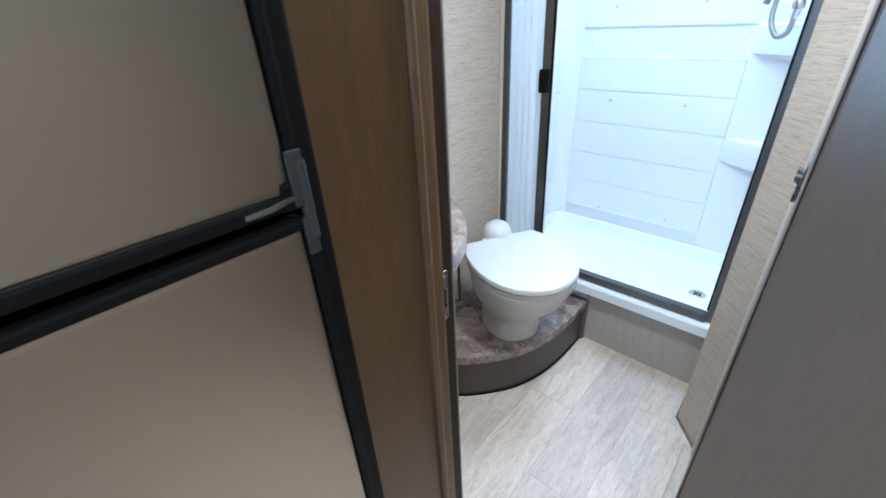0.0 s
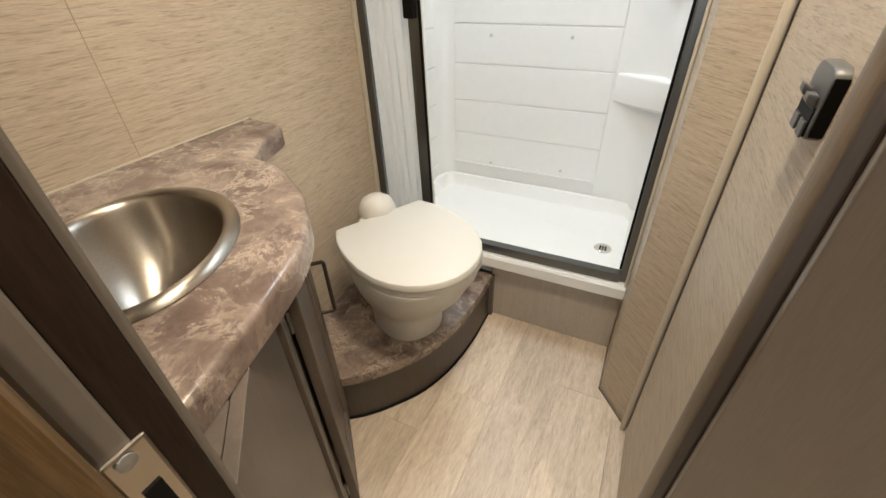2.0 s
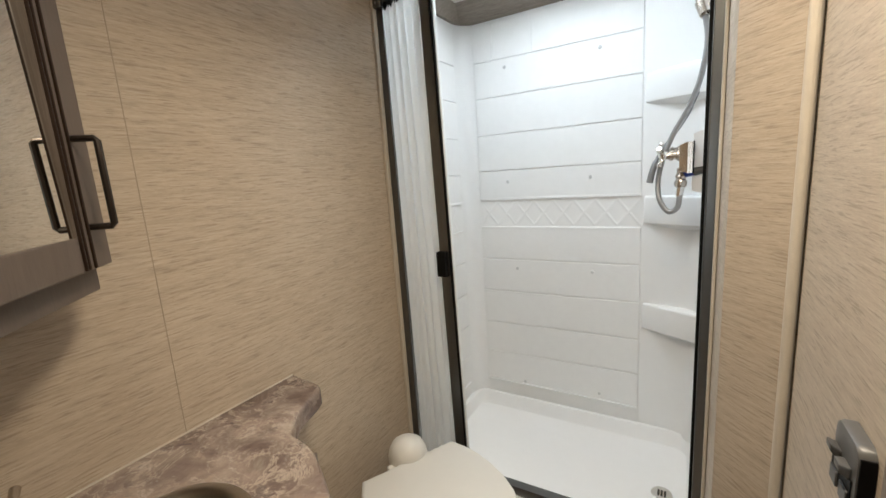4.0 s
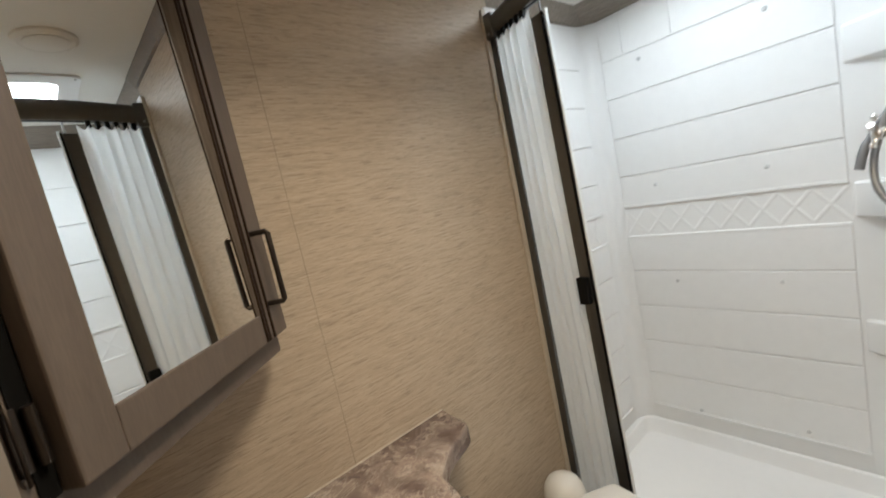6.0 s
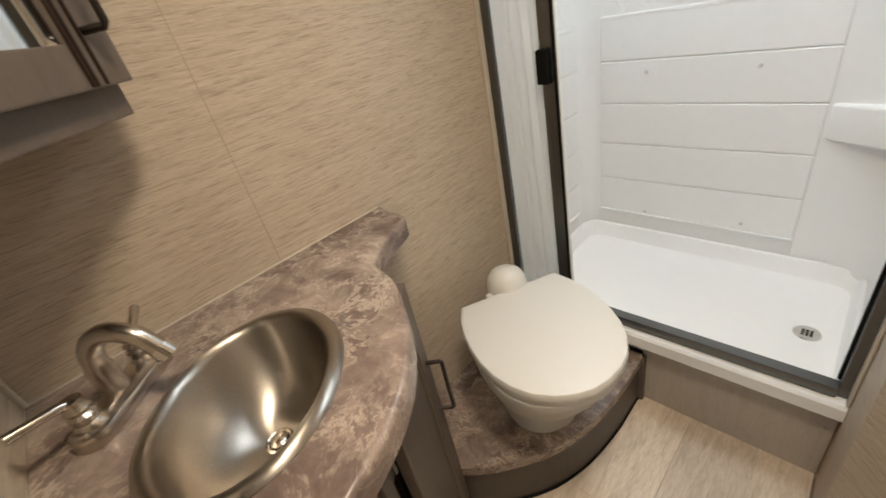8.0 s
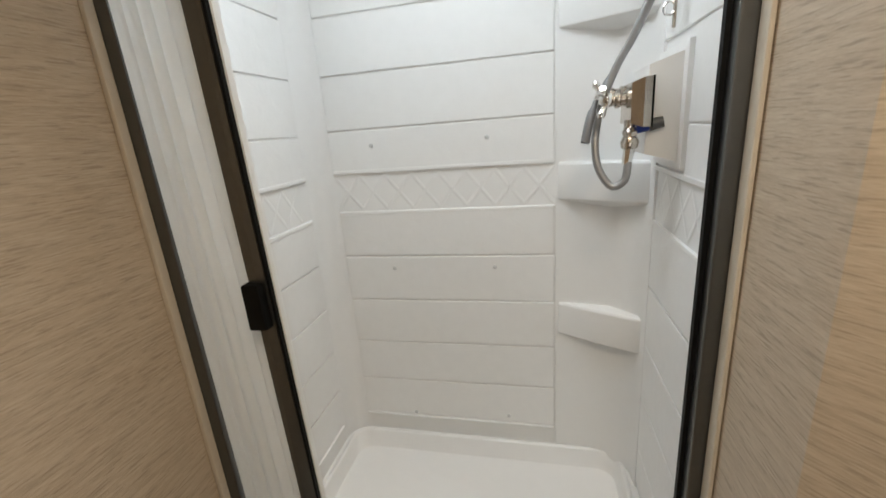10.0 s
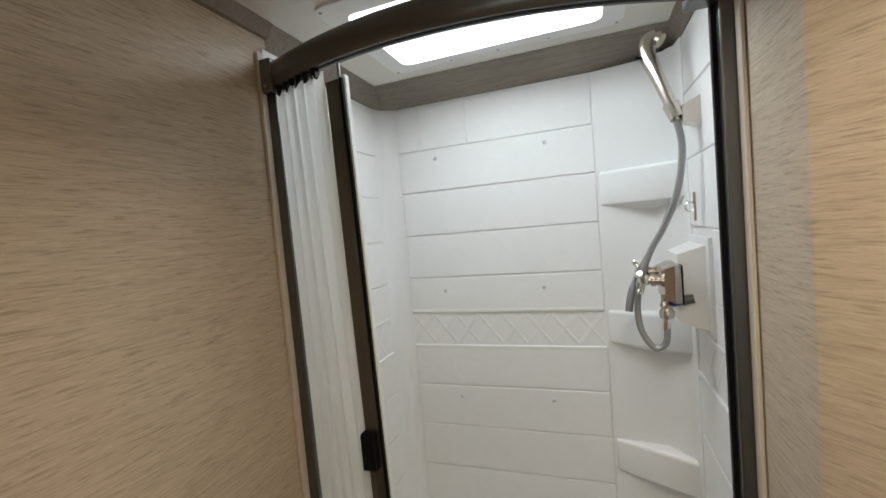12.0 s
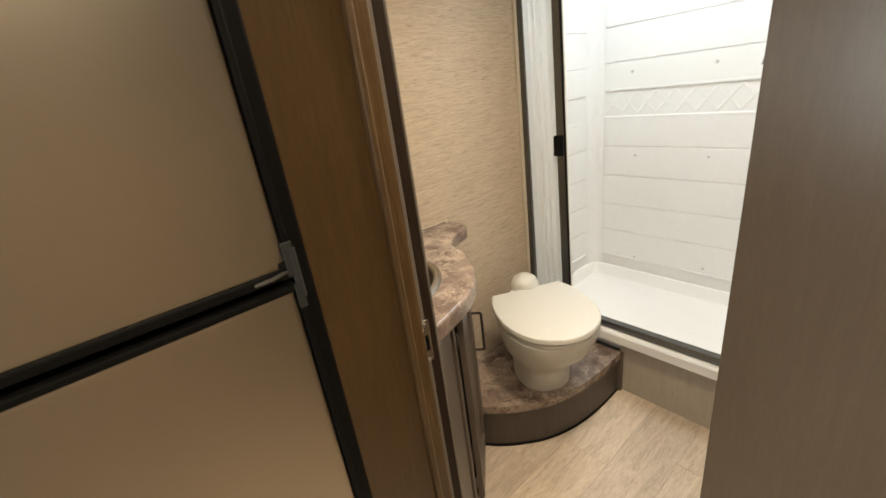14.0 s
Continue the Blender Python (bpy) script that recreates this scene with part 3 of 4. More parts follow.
# ---- shower pan ----
pan = thing("shower_pan", "white moulded shower pan with a raised rim", "shower pan")
PAN_X = 0.056
rings = [rounded_rect(-0.855, 0.10, 1.600, 2.175, 0.02, 0.19), rounded_rect(-0.855, 0.10, 1.600, 2.175, 0.02, 0.281), rounded_rect(-0.836, PAN_X + 0.018, 1.606, 2.155, 0.04, 0.281), rounded_rect(-0.832, PAN_X + 0.014, 1.608, 2.151, 0.042, 0.289),
         rounded_rect(-0.827, PAN_X + 0.009, 1.610, 2.147, 0.043, 0.294), rounded_rect(-0.822, PAN_X + 0.004, 1.612, 2.142, 0.044, 0.295), rounded_rect(-0.817, PAN_X, 1.616, 2.137, 0.045, 0.292), rounded_rect(-0.814, PAN_X - 0.003, 1.620, 2.133, 0.045, 0.284),
         rounded_rect(-0.809, PAN_X - 0.008, 1.626, 2.124, 0.05, 0.250), rounded_rect(-0.803, PAN_X - 0.014, 1.633, 2.117, 0.05, 0.240), rounded_rect(-0.790, PAN_X - 0.024, 1.648, 2.102, 0.05, 0.236), rounded_rect(-0.072, 0.008, 1.832, 1.912, 0.035, 0.2215)]
basin = part("basin", loft(rings), ABS, pan, smooth=True)
basin.data.set_sharp_from_angle(angle=radians(24))
sill = loft([[(-0.81, 1.543, 0.252), (-0.81, 1.541, 0.290), (-0.81, 1.546, 0.300), (-0.81, 1.62, 0.302), (-0.81, 1.62, 0.25)], [(0.074, 1.556, 0.252), (0.074, 1.554, 0.290), (0.074, 1.559, 0.300), (0.074, 1.62, 0.302), (0.074, 1.62, 0.25)]])
part("sill", sill, ABS, pan, "white sill with a rounded nose")
drain = thing("floor_drain", "round chrome drain grate in the shower pan", "drain", pose(-0.028, 1.868, 0.2225))
part("flange", lathe([(0.033, -0.003), (0.033, 0.001), (0.030, 0.003), (0.024, 0.002)], 28), CHROME, drain, smooth=True)
part("strainer", lathe([(0.024, 0.0), (0.024, 0.0015), (0.0, 0.0025)], 28), NICKEL, drain, smooth=True)
# black boxes paint the dark of open slots on the closed strainer
for x in (-0.010, 0.0, 0.010):
    for y in (-0.010, 0.0, 0.010):
        part("slot_shade", box(x - 0.003, x + 0.003, y - 0.003, y + 0.003, 0.0022, 0.0032), BLACK, drain)

riser = tagged(part("shower_riser", box(-0.376, 0.072, 1.5845, 1.62, 0.0, 0.249, 0.002), PANEL), "beige wood-grain riser board under the shower sill", "riser board")
for x, z in ((-0.352, 0.19), (0.055, 0.18), (0.05, 0.06), (-0.352, 0.05)):
    part("screw", lathe([(0.0035, 0), (0.0035, 0.001), (0.0, 0.0018)], 8, pose(x, 1.5845, z, 90, 0, 0)), HOSE, riser)

# ---- shower door frame, pleated door ----
enclosure = thing("shower_door", "pleated white shower door folded open in a dark bronze frame", "shower door")
part("wall_post", box(-0.808, -0.778, 1.545, 1.585, 0.302, 1.845, 0.003), BRONZE, enclosure, "dark bronze post")
part("strike_post", box(0.048, 0.073, 1.580, 1.618, 0.302, 1.86, 0.003), BRONZE, enclosure, "dark bronze post")
part("strike_lip", box(0.041, 0.048, 1.600, 1.612, 0.335, 1.83, 0.001), BLACK, enclosure, "black rubber lip")
track = loft([[(-0.778, 1.560, 0.303), (-0.778, 1.557, 0.335), (-0.778, 1.585, 0.336), (-0.778, 1.588, 0.303)], [(0.048, 1.572, 0.303), (0.048, 1.569, 0.335), (0.048, 1.597, 0.336), (0.048, 1.600, 0.303)]])
part("bottom_track", track, BRONZE, enclosure)


def rail_point(s):
    """The bowed line of the top rail, s from 0 to 1."""
    return (-0.800 + 0.862 * s, 1.560 + 0.045 * s - 4 * 0.105 * s * (1 - s))


def bowed(section, s0, s1, steps=28):
    rings = []
    for i in range(steps + 1):
        s = s0 + (s1 - s0) * i / steps
        x, y = rail_point(s)
        d = Vector((0.862, 0.045 - 4 * 0.105 * (1 - 2 * s), 0)).normalized()
        n = Vector((d.y, -d.x, 0))
        rings.append([Vector((x, y, 0)) + n * a + Vector((0, 0, z)) for a, z in section])
    return loft(rings)


RAIL_Z = 1.832
part("top_rail", bowed([(-0.014, RAIL_Z), (0.008, RAIL_Z), (0.013, RAIL_Z + 0.005), (0.0175, RAIL_Z + 0.020), (0.0175, RAIL_Z + 0.036), (0.012, RAIL_Z + 0.050), (0.004, RAIL_Z + 0.056), (-0.014, RAIL_Z + 0.056)], 0.0, 1.0), BRONZE, enclosure, "bowed dark bronze rail", smooth=True)
# solid black strip paints the dark of the groove under the rail
part("rail_groove_shade", bowed([(-0.006, RAIL_Z - 0.001), (0.002, RAIL_Z - 0.001), (0.002, RAIL_Z + 0.004), (-0.006, RAIL_Z + 0.004)], 0.02, 0.98), BLACK, enclosure)
for s, wide in ((0.012, 0.034), (0.965, 0.055)):
    x, y = rail_point(s)
    part("rail_joint", box(x - wide / 2, x + wide / 2, y - 0.026, y + 0.022, RAIL_Z - 0.012, RAIL_Z + 0.060, 0.006, 3), BRONZE, enclosure, "moulded dark corner joint")
    part("screw", lathe([(0.004, 0), (0.004, 0.001), (0, 0.002)], 8, pose(x, y - 0.0265, RAIL_Z + 0.002, 90, 0, 0)), HOSE, enclosure)

pleats = 5
zig_front = []
for k in range(pleats * 8 + 1):
    q = k / (pleats * 8)
    s = 0.030 + 0.178 * q
    x, y = rail_point(s)
    y0 = 1.563 + 0.015 * s
    f = (q * pleats) % 1.0
    off = -0.005 - 0.0075 * abs(math.sin(math.pi * f)) ** 0.7 + 0.0015 * math.sin(5.3 * k)
    zig_front.append((x, y + off, y0 + off))
rows = []
for q, z in ((0.0, 0.340), (0.5, 1.08), (1.0, 1.812)):
    rows.append([(x, yb * (1 - q) + yt * q, z + (0.007 * math.cos(i * 0.785) if z > 1.5 else 0)) for i, (x, yt, yb) in enumerate(zig_front)])
fold = bmesh.new()
vs = [[fold.verts.new(p) for p in row] for row in rows]
for a, b in zip(vs, vs[1:]):
    for k in range(len(a) - 1):
        fold.faces.new((a[k], a[k + 1], b[k + 1], b[k]))
bmesh.ops.solidify(fold, geom=fold.faces[:], thickness=0.0015)
part("pleated_screen", fold, CURTAIN, enclosure, "white fabric pleats", smooth=True)
for k in range(6):
    s = 0.045 + 0.026 * k
    x, y = rail_point(s)
    part("glider", box(x - 0.006, x + 0.006, y - 0.008, y + 0.008, 1.812, RAIL_Z + 0.001, 0.002), BLACK, enclosure)
bar = part("pull_bar", loft([[(-0.6200, 1.535, 0.338), (-0.5880, 1.537, 0.338), (-0.5860, 1.562, 0.338), (-0.6200, 1.562, 0.338)], [(-0.6200, 1.497, 1.797), (-0.5880, 1.491, 1.797), (-0.5840, 1.515, 1.797), (-0.6200, 1.521, 1.797)]]), BRONZE, enclosure, "dark bronze pull bar")
part("magnet_strip", loft([[(-0.5875, 1.5375, 0.338), (-0.5835, 1.5375, 0.338), (-0.5835, 1.5445, 0.338), (-0.5875, 1.5445, 0.338)], [(-0.5865, 1.4915, 1.799), (-0.5815, 1.4915, 1.799), (-0.5815, 1.4985, 1.799), (-0.5865, 1.4985, 1.799)]]), BLACK, enclosure, "black magnetic edge")
part("end_flap", loft([[(-0.5858, 1.5450, 0.34), (-0.5815, 1.5450, 0.34), (-0.5815, 1.556, 0.34), (-0.5858, 1.556, 0.34)], [(-0.5838, 1.4990, 1.806), (-0.5780, 1.4990, 1.806), (-0.5780, 1.512, 1.806), (-0.5838, 1.512, 1.806)]]), CURTAIN, enclosure, "white end flap")
part("hanger_pin", tube([(-0.5950, 1.508, 1.79), (-0.5950, 1.508, RAIL_Z + 0.002)], 0.003, 8), HOSE, enclosure)
part("pull_grip", box(-0.6230, -0.592, 1.497, 1.522, 1.028, 1.104, 0.004, 2), BLACK, bar, "black grip")

# cream beads beside the frame
structure("bead_left", box(WALL_X, WALL_X + 0.010, 1.528, 1.545, 0.20, 1.91, 0.003), CREAM, "cream vinyl bead along the shower frame", "trim")
structure("bead_left_cap", box(WALL_X + 0.0005, WALL_X + 0.008, 1.5455, 1.60, 1.85, 1.92, 0.002), ABS, "white filler piece above the shower frame", "trim")
structure("bead_right", box(0.0670, 0.0737, 1.555, 1.5795, 0.303, CEIL, 0.003), CREAM, "cream vinyl bead beside the shower frame", "trim")
structure("bead_corner", tube([(0.157, 1.281, 0.0), (0.157, 1.281, CEIL)], 0.0085, 16), CREAM, "rounded cream bead between the canted wall and the door", "trim")
structure("seam_strip", box(WALL_X - 0.001, WALL_X + 0.0006, 0.8394, 0.8406, 0.87, CEIL - 0.03), JOINT, "fine joint between two wallpaper sheets", "trim")
structure("baseboard_right", box(0.070, 0.076, 1.395, 1.584, 0.0, 0.008), SEAM, "dark caulk line at the foot of the wall", "trim")
structure("baseboard_cant", loft([[(0.073, 1.393, 0), (0.162, 1.285, 0), (0.166, 1.289, 0), (0.077, 1.397, 0)], [(0.073, 1.393, 0.009), (0.162, 1.285, 0.009), (0.166, 1.289, 0.009), (0.077, 1.397, 0.009)]]), SEAM, "dark caulk line at the foot of the canted wall", "trim")

structure("bead_sink_corner", box(WALL_X, WALL_X + 0.007, 0.425, 0.432, 0.869, 1.204, 0.002), CREAM, "cream bead in the wall corner over the sink", "trim")

# ---- shower fittings ----
def ball(centre, r, sides=16):
    c = Vector(centre)
    return lathe([(r * math.sin(math.pi * i / 10), -r * math.cos(math.pi * i / 10)) for i in range(11)], sides, Matrix.Translation(c))


def rod(a, b, r0, r1=None, sides=14):
    return tube([a, b], [r0, r0 if r1 is None else r1], sides)


valve = thing("shower_valve", "brushed nickel two-handle shower valve with a blue-tipped vacuum breaker", "shower valve")
body = part("valve_body", loft([[(0.0225, 1.834, 1.286), (0.0225, 1.950, 1.286), (0.0225, 1.950, 1.372), (0.0225, 1.834, 1.372)], [(0.010, 1.834, 1.286), (0.010, 1.950, 1.286), (0.010, 1.950, 1.372), (0.010, 1.834, 1.372)], [(-0.010, 1.843, 1.294), (-0.010, 1.941, 1.294), (-0.010, 1.941, 1.364), (-0.010, 1.843, 1.364)]]), NICKEL, valve)
part("back_edge", box(0.0227, 0.0262, 1.833, 1.951, 1.285, 1.373, 0.001), BLACK, body, "dark edge against the wall")
for y, z, spin in ((1.862, 1.338, 20), (1.925, 1.348, 65)):
    knob = part("knob_stem", lathe([(0.017, 0.0), (0.017, 0.006), (0.013, 0.008), (0.013, 0.016), (0.0155, 0.018), (0.0155, 0.024), (0.011, 0.027), (0.011, 0.034)], 18, pose(-0.010, y, z, 0, -90, 0)), NICKEL, valve, smooth=True)
    part("knob_hub", ball((-0.050, y, z), 0.0145), CHROME, knob, smooth=True)
    for k in range(3):
        a_ = radians(spin + 120 * k)
        dy, dz = 0.026 * math.cos(a_), 0.026 * math.sin(a_)
        part("knob_lever", tube([(-0.050, y, z), (-0.056, y + 0.7 * dy, z + 0.7 * dz), (-0.060, y + dy, z + dz), (-0.061, y + 1.25 * dy, z + 1.25 * dz)], [0.006, 0.006, 0.0085, 0.006], 12), CHROME, knob, smooth=True)
part("outlet", rod((-0.006, 1.870, 1.30), (-0.006, 1.870, 1.262), 0.010), NICKEL, valve, smooth=True)
part("vacuum_breaker", lathe([(0.010, -0.02), (0.015, -0.018), (0.017, -0.006), (0.012, 0.004), (0.015, 0.012), (0.010, 0.02)], 18, pose(-0.005, 1.868, 1.266)), NICKEL, valve, smooth=True)
part("diverter_stem", rod((0.026, 1.862, 1.288), (0.050, 1.858, 1.293), 0.012, 0.010), GREY_PLASTIC, valve, smooth=True)
part("diverter_tip", rod((0.006, 1.866, 1.283), (0.026, 1.862, 1.288), 0.010, 0.010), BRASS_BLUE, valve, "blue plastic lever tip", smooth=True)
part("hose_nut", rod((-0.005, 1.868, 1.248), (-0.008, 1.868, 1.218), 0.011, 0.009, 8), CHROME, valve)

shower_set = thing("hand_shower", "brushed nickel hand shower in a wall bracket with a grey hose", "hand shower")
bracket = part("bracket", loft([[(XR + 0.001, 1.868, 1.748), (XR + 0.001, 1.93, 1.748), (XR + 0.001, 1.93, 1.682), (XR + 0.001, 1.868, 1.682)], [(0.048, 1.862, 1.726), (0.048, 1.892, 1.726), (0.048, 1.892, 1.690), (0.048, 1.862, 1.690)]]), NICKEL, shower_set, "nickel wall bracket")
part("bracket_cup", rod((0.040, 1.872, 1.700), (0.030, 1.882, 1.735), 0.016, 0.018), NICKEL, bracket, smooth=True)
part("handle", tube(curve_through([(0.038, 1.874, 1.695), (0.026, 1.886, 1.748), (0.008, 1.905, 1.815), (-0.006, 1.925, 1.868), (0.000, 1.940, 1.902), (0.020, 1.935, 1.912)], 6), [0.010, 0.011, 0.012, 0.013, 0.013, 0.013, 0.013, 0.0135, 0.014, 0.014, 0.0145, 0.015, 0.0155, 0.016, 0.0165, 0.017, 0.018, 0.018, 0.0185, 0.019, 0.0195, 0.02, 0.02, 0.02, 0.02, 0.02, 0.0195, 0.019, 0.018, 0.017, 0.016], 16), NICKEL, shower_set, smooth=True)
part("spray_face", rod((0.016, 1.937, 1.908), (0.026, 1.932, 1.898), 0.0165, 0.0165), NICKEL, shower_set, smooth=True)
for p in ((-0.024, 1.915, 1.862), (0.016, 1.905, 1.868)):
    part("side_pin", rod(p, (p[0] + (-0.008 if p[0] < 0 else 0.008), p[1] - 0.004, p[2]), 0.004), BLACK, shower_set)
part("hose", tube(curve_through([(0.038, 1.874, 1.700), (0.046, 1.874, 1.640), (0.040, 1.876, 1.575), (0.026, 1.884, 1.515), (0.000, 1.896, 1.452), (-0.028, 1.903, 1.400), (-0.050, 1.905, 1.340), (-0.064, 1.895, 1.275), (-0.060, 1.880, 1.215), (-0.036, 1.868, 1.176), (-0.012, 1.864, 1.186), (-0.006, 1.866, 1.222)], 8), 0.0075, 12), HOSE, shower_set, "grey metal hose", smooth=True)
part("hose_tail", tube(curve_through([(0.030, 1.950, 1.515), (0.004, 1.935, 1.450), (-0.030, 1.920, 1.395), (-0.062, 1.900, 1.345), (-0.078, 1.880, 1.300), (-0.086, 1.872, 1.262)], 8), [0.005] * 28 + [0.007, 0.0085] + [0.009] * 11, 10), SLEEVE, shower_set, "second hose length", smooth=True)
hook = thing("hose_guide", "small nickel hose guide screwed to the shower wall", "hose guide")
part("plate", box(XR - 0.009, XR - 0.002, 1.955, 1.967, 1.465, 1.535, 0.002), NICKEL, hook)
part("loop", tube([(XR - 0.017 + 0.010 * math.cos(a), 1.961, 1.500 + 0.012 * math.sin(a)) for a in [2 * math.pi * i / 16 for i in range(16)]], 0.002, 8, closed=True), CHROME, hook, smooth=True)

# ---- toilet on its step ----
step = thing("toilet_step", "curved toilet platform with a brown front and a marble-look top", "platform")
front = [(p.x, p.y) for p in curve_through([(-0.618, 0.955, 0), (-0.560, 1.000, 0), (-0.500, 1.066, 0), (-0.440, 1.155, 0), (-0.398, 1.275, 0), (-0.379, 1.420, 0), (-0.377, 1.580, 0)], 6)]
part("riser", prism(front + [(WALL_X, 1.580), (WALL_X, 0.955)], 0.0, 0.168), DARK_TAUPE, step, "dark taupe curved front", smooth=True)
part("top", prism([(x + 0.008, y - 0.006) for x, y in front[:-1]] + [(-0.370, 1.580), (WALL_X, 1.580), (WALL_X, 0.949)], 0.168, 0.200, 0.007, 3, True), MARBLE, step, "marble-look laminate top", smooth=True)
part("end_post", box(-0.379, -0.362, 1.566, 1.583, 0.0, 0.196, 0.002), TAUPE, step, "taupe end post")
part("foot_seal", prism([(x + 0.004, y - 0.004) for x, y in front] + [(-0.40, 1.58), (-0.60, 0.97)], 0.0, 0.007), BLACK, step)

toilet = thing("toilet", "bone white plastic toilet with closed lid on a curved platform", "toilet", Matrix.Translation((-0.646, 1.314, 0.200)) @ pose(0, 0, 0, 0, 0, -27.6))


def oval(a0, a1, w, z, power=2.3, n=40, back=None):
    """A rounded outline from a0 to a1 along the toilet, half-width w; back squares the rear."""
    pts = []
    for i in range(n):
        t = 2 * math.pi * i / n
        c, s = math.cos(t), math.sin(t)
        x = (a0 + a1) / 2 + (a1 - a0) / 2 * math.copysign(abs(c) ** (2 / power), c)
        y = w * math.copysign(abs(s) ** (2 / power), s)
        if back is not None:
            x = max(x, back)
        pts.append((x, y, z))
    return pts


def lid_outline(grow, z):
    half = [(0.0, 0.1435), (0.045, 0.163), (0.095, 0.175), (0.15, 0.179), (0.205, 0.177), (0.255, 0.166), (0.30, 0.146), (0.338, 0.116), (0.364, 0.078), (0.379, 0.038)]
    pts = [(x, y) for x, y in half] + [(0.384, 0.0)] + [(x, -y) for x, y in half[::-1]]
    out = []
    for x, y in pts:
        k = 1 + grow / 0.18
        out.append(((x - 0.19) * k + 0.19, y * k, z))
    return out


part("lid", loft([lid_outline(-0.006, 0.312), lid_outline(0.0, 0.316), lid_outline(0.0, 0.328), lid_outline(-0.003, 0.333), lid_outline(-0.010, 0.335)]), PORCELAIN, toilet, "closed flat lid", smooth=True)
part("seat", loft([lid_outline(-0.010, 0.292), lid_outline(-0.005, 0.296), lid_outline(-0.005, 0.308), lid_outline(-0.012, 0.311)]), PORCELAIN, toilet, smooth=True)
part("bowl", loft([oval(-0.01, 0.226, 0.102, 0.0), oval(-0.01, 0.228, 0.103, 0.02), oval(-0.012, 0.234, 0.104, 0.08), oval(-0.015, 0.252, 0.110, 0.122), oval(-0.018, 0.284, 0.128, 0.145), oval(-0.02, 0.315, 0.147, 0.172), oval(-0.02, 0.335, 0.160, 0.215), oval(-0.02, 0.360, 0.170, 0.255), oval(-0.02, 0.372, 0.174, 0.285), oval(-0.02, 0.372, 0.173, 0.293)]), PORCELAIN, toilet, smooth=True)
part("pedal_cap", lathe([(0.02, 0), (0.02, 0.006), (0.012, 0.012), (0, 0.013)], 20, pose(0.10, -0.088, 0.055, 90, 0, 0)), PORCELAIN, toilet, smooth=True)
part("valve_cover", lathe([(0.058, 0.0), (0.058, 0.078), (0.055, 0.098), (0.045, 0.117), (0.028, 0.129), (0.010, 0.1335), (0.0, 0.134)], 28, pose(-0.035, 0.012, 0.245)), PORCELAIN, toilet, "domed water valve cover", smooth=True)
part("hinge_block", box(-0.03, 0.008, -0.06, 0.07, 0.285, 0.322, 0.006, 3), PORCELAIN, toilet)

# ---- vanity ----
VAN = pose(-0.220, 0.530, 0, 0, 0, 133.1)
vanity = thing("vanity_cabinet", "taupe wood corner vanity cabinet with one door under the sink", "vanity cabinet", VAN)
part("body", prism([(-0.02, 0.018), (0.575, 0.018), (0.575, 0.20), (0.30, 0.40), (-0.02, 0.14)], 0.0, 0.72), TAUPE, vanity)
part("face_panel", box(-0.068, 0.235, 0.004, 0.018, 0.0, 0.826, 0.001), TAUPE, vanity)
part("stile", box(0.239, 0.270, -0.004, 0.018, 0.0, 0.826, 0.002), TAUPE, vanity)
# dark strips paint the shade in the panel groove and the hinge gap
part("groove_shade", box(0.2352, 0.2388, 0.008, 0.0175, 0.0, 0.82), DARK_WOOD, vanity)
part("hinge_gap_shade", box(0.2702, 0.300, 0.006, 0.0178, 0.0, 0.82), BLACK, vanity)
part("stile", box(0.545, 0.577, -0.002, 0.018, 0.0, 0.826, 0.002), TAUPE, vanity)
part("top_cover", box(-0.070, 0.06, 0.0185, 0.10, 0.806, 0.827), TAUPE, vanity)
part("bottom_rail", box(0.293, 0.544, 0.0, 0.018, 0.0, 0.06, 0.002), TAUPE, vanity)


def panel_door(parent, u0, u1, z0, z1, y, frame, material, thick=0.020):
    """A frame-and-panel door whose front lies at y; outward is -y."""
    door = part("door", box(u0 + frame - 0.002, u1 - frame + 0.002, y + 0.009, y + thick, z0 + frame - 0.002, z1 - frame + 0.002), material, parent)
    part("door_stile", box(u0, u0 + frame, y, y + thick, z0, z1, 0.0025), material, door)
    part("door_stile", box(u1 - frame, u1, y, y + thick, z0, z1, 0.0025), material, door)
    part("door_rail", box(u0 + frame, u1 - frame, y, y + thick, z0, z0 + frame, 0.0025), material, door)
    part("door_rail", box(u0 + frame, u1 - frame, y, y + thick, z1 - frame, z1, 0.0025), material, door)
    for a, b, c, d in ((u0 + frame, u0 + frame + 0.008, z0 + frame, z1 - frame), (u1 - frame - 0.008, u1 - frame, z0 + frame, z1 - frame), (u0 + frame + 0.008, u1 - frame - 0.008, z0 + frame, z0 + frame + 0.008), (u0 + frame + 0.008, u1 - frame - 0.008, z1 - frame - 0.008, z1 - frame)):
        part("moulding", box(a, b, y + 0.004, y + 0.010, c, d, 0.002), material, door)
    return door


def pull(parent, u, z0, z1, y, stand):
    """A flat bar pull on two posts."""
    h = part("handle", tube([(u, y, z0), (u, y - stand + 0.003, z0), (u, y - stand, z0 + 0.003), (u, y - stand, z1 - 0.003), (u, y - stand + 0.003, z1), (u, y, z1)], 0.0045, 8), DARK_METAL, parent, "dark bronze bar pull", smooth=True)
    return h


def hinge(parent, u, z, y):
    h = part("hinge", box(u - 0.012, u + 0.004, y, y + 0.004, z - 0.025, z + 0.025, 0.001), BRONZE, parent, "small dark hinge")
    part("hinge_knuckle", tube([(u + 0.004, y - 0.002, z - 0.022), (u + 0.004, y - 0.002, z + 0.022)], 0.004, 10), BRONZE, h, smooth=True)


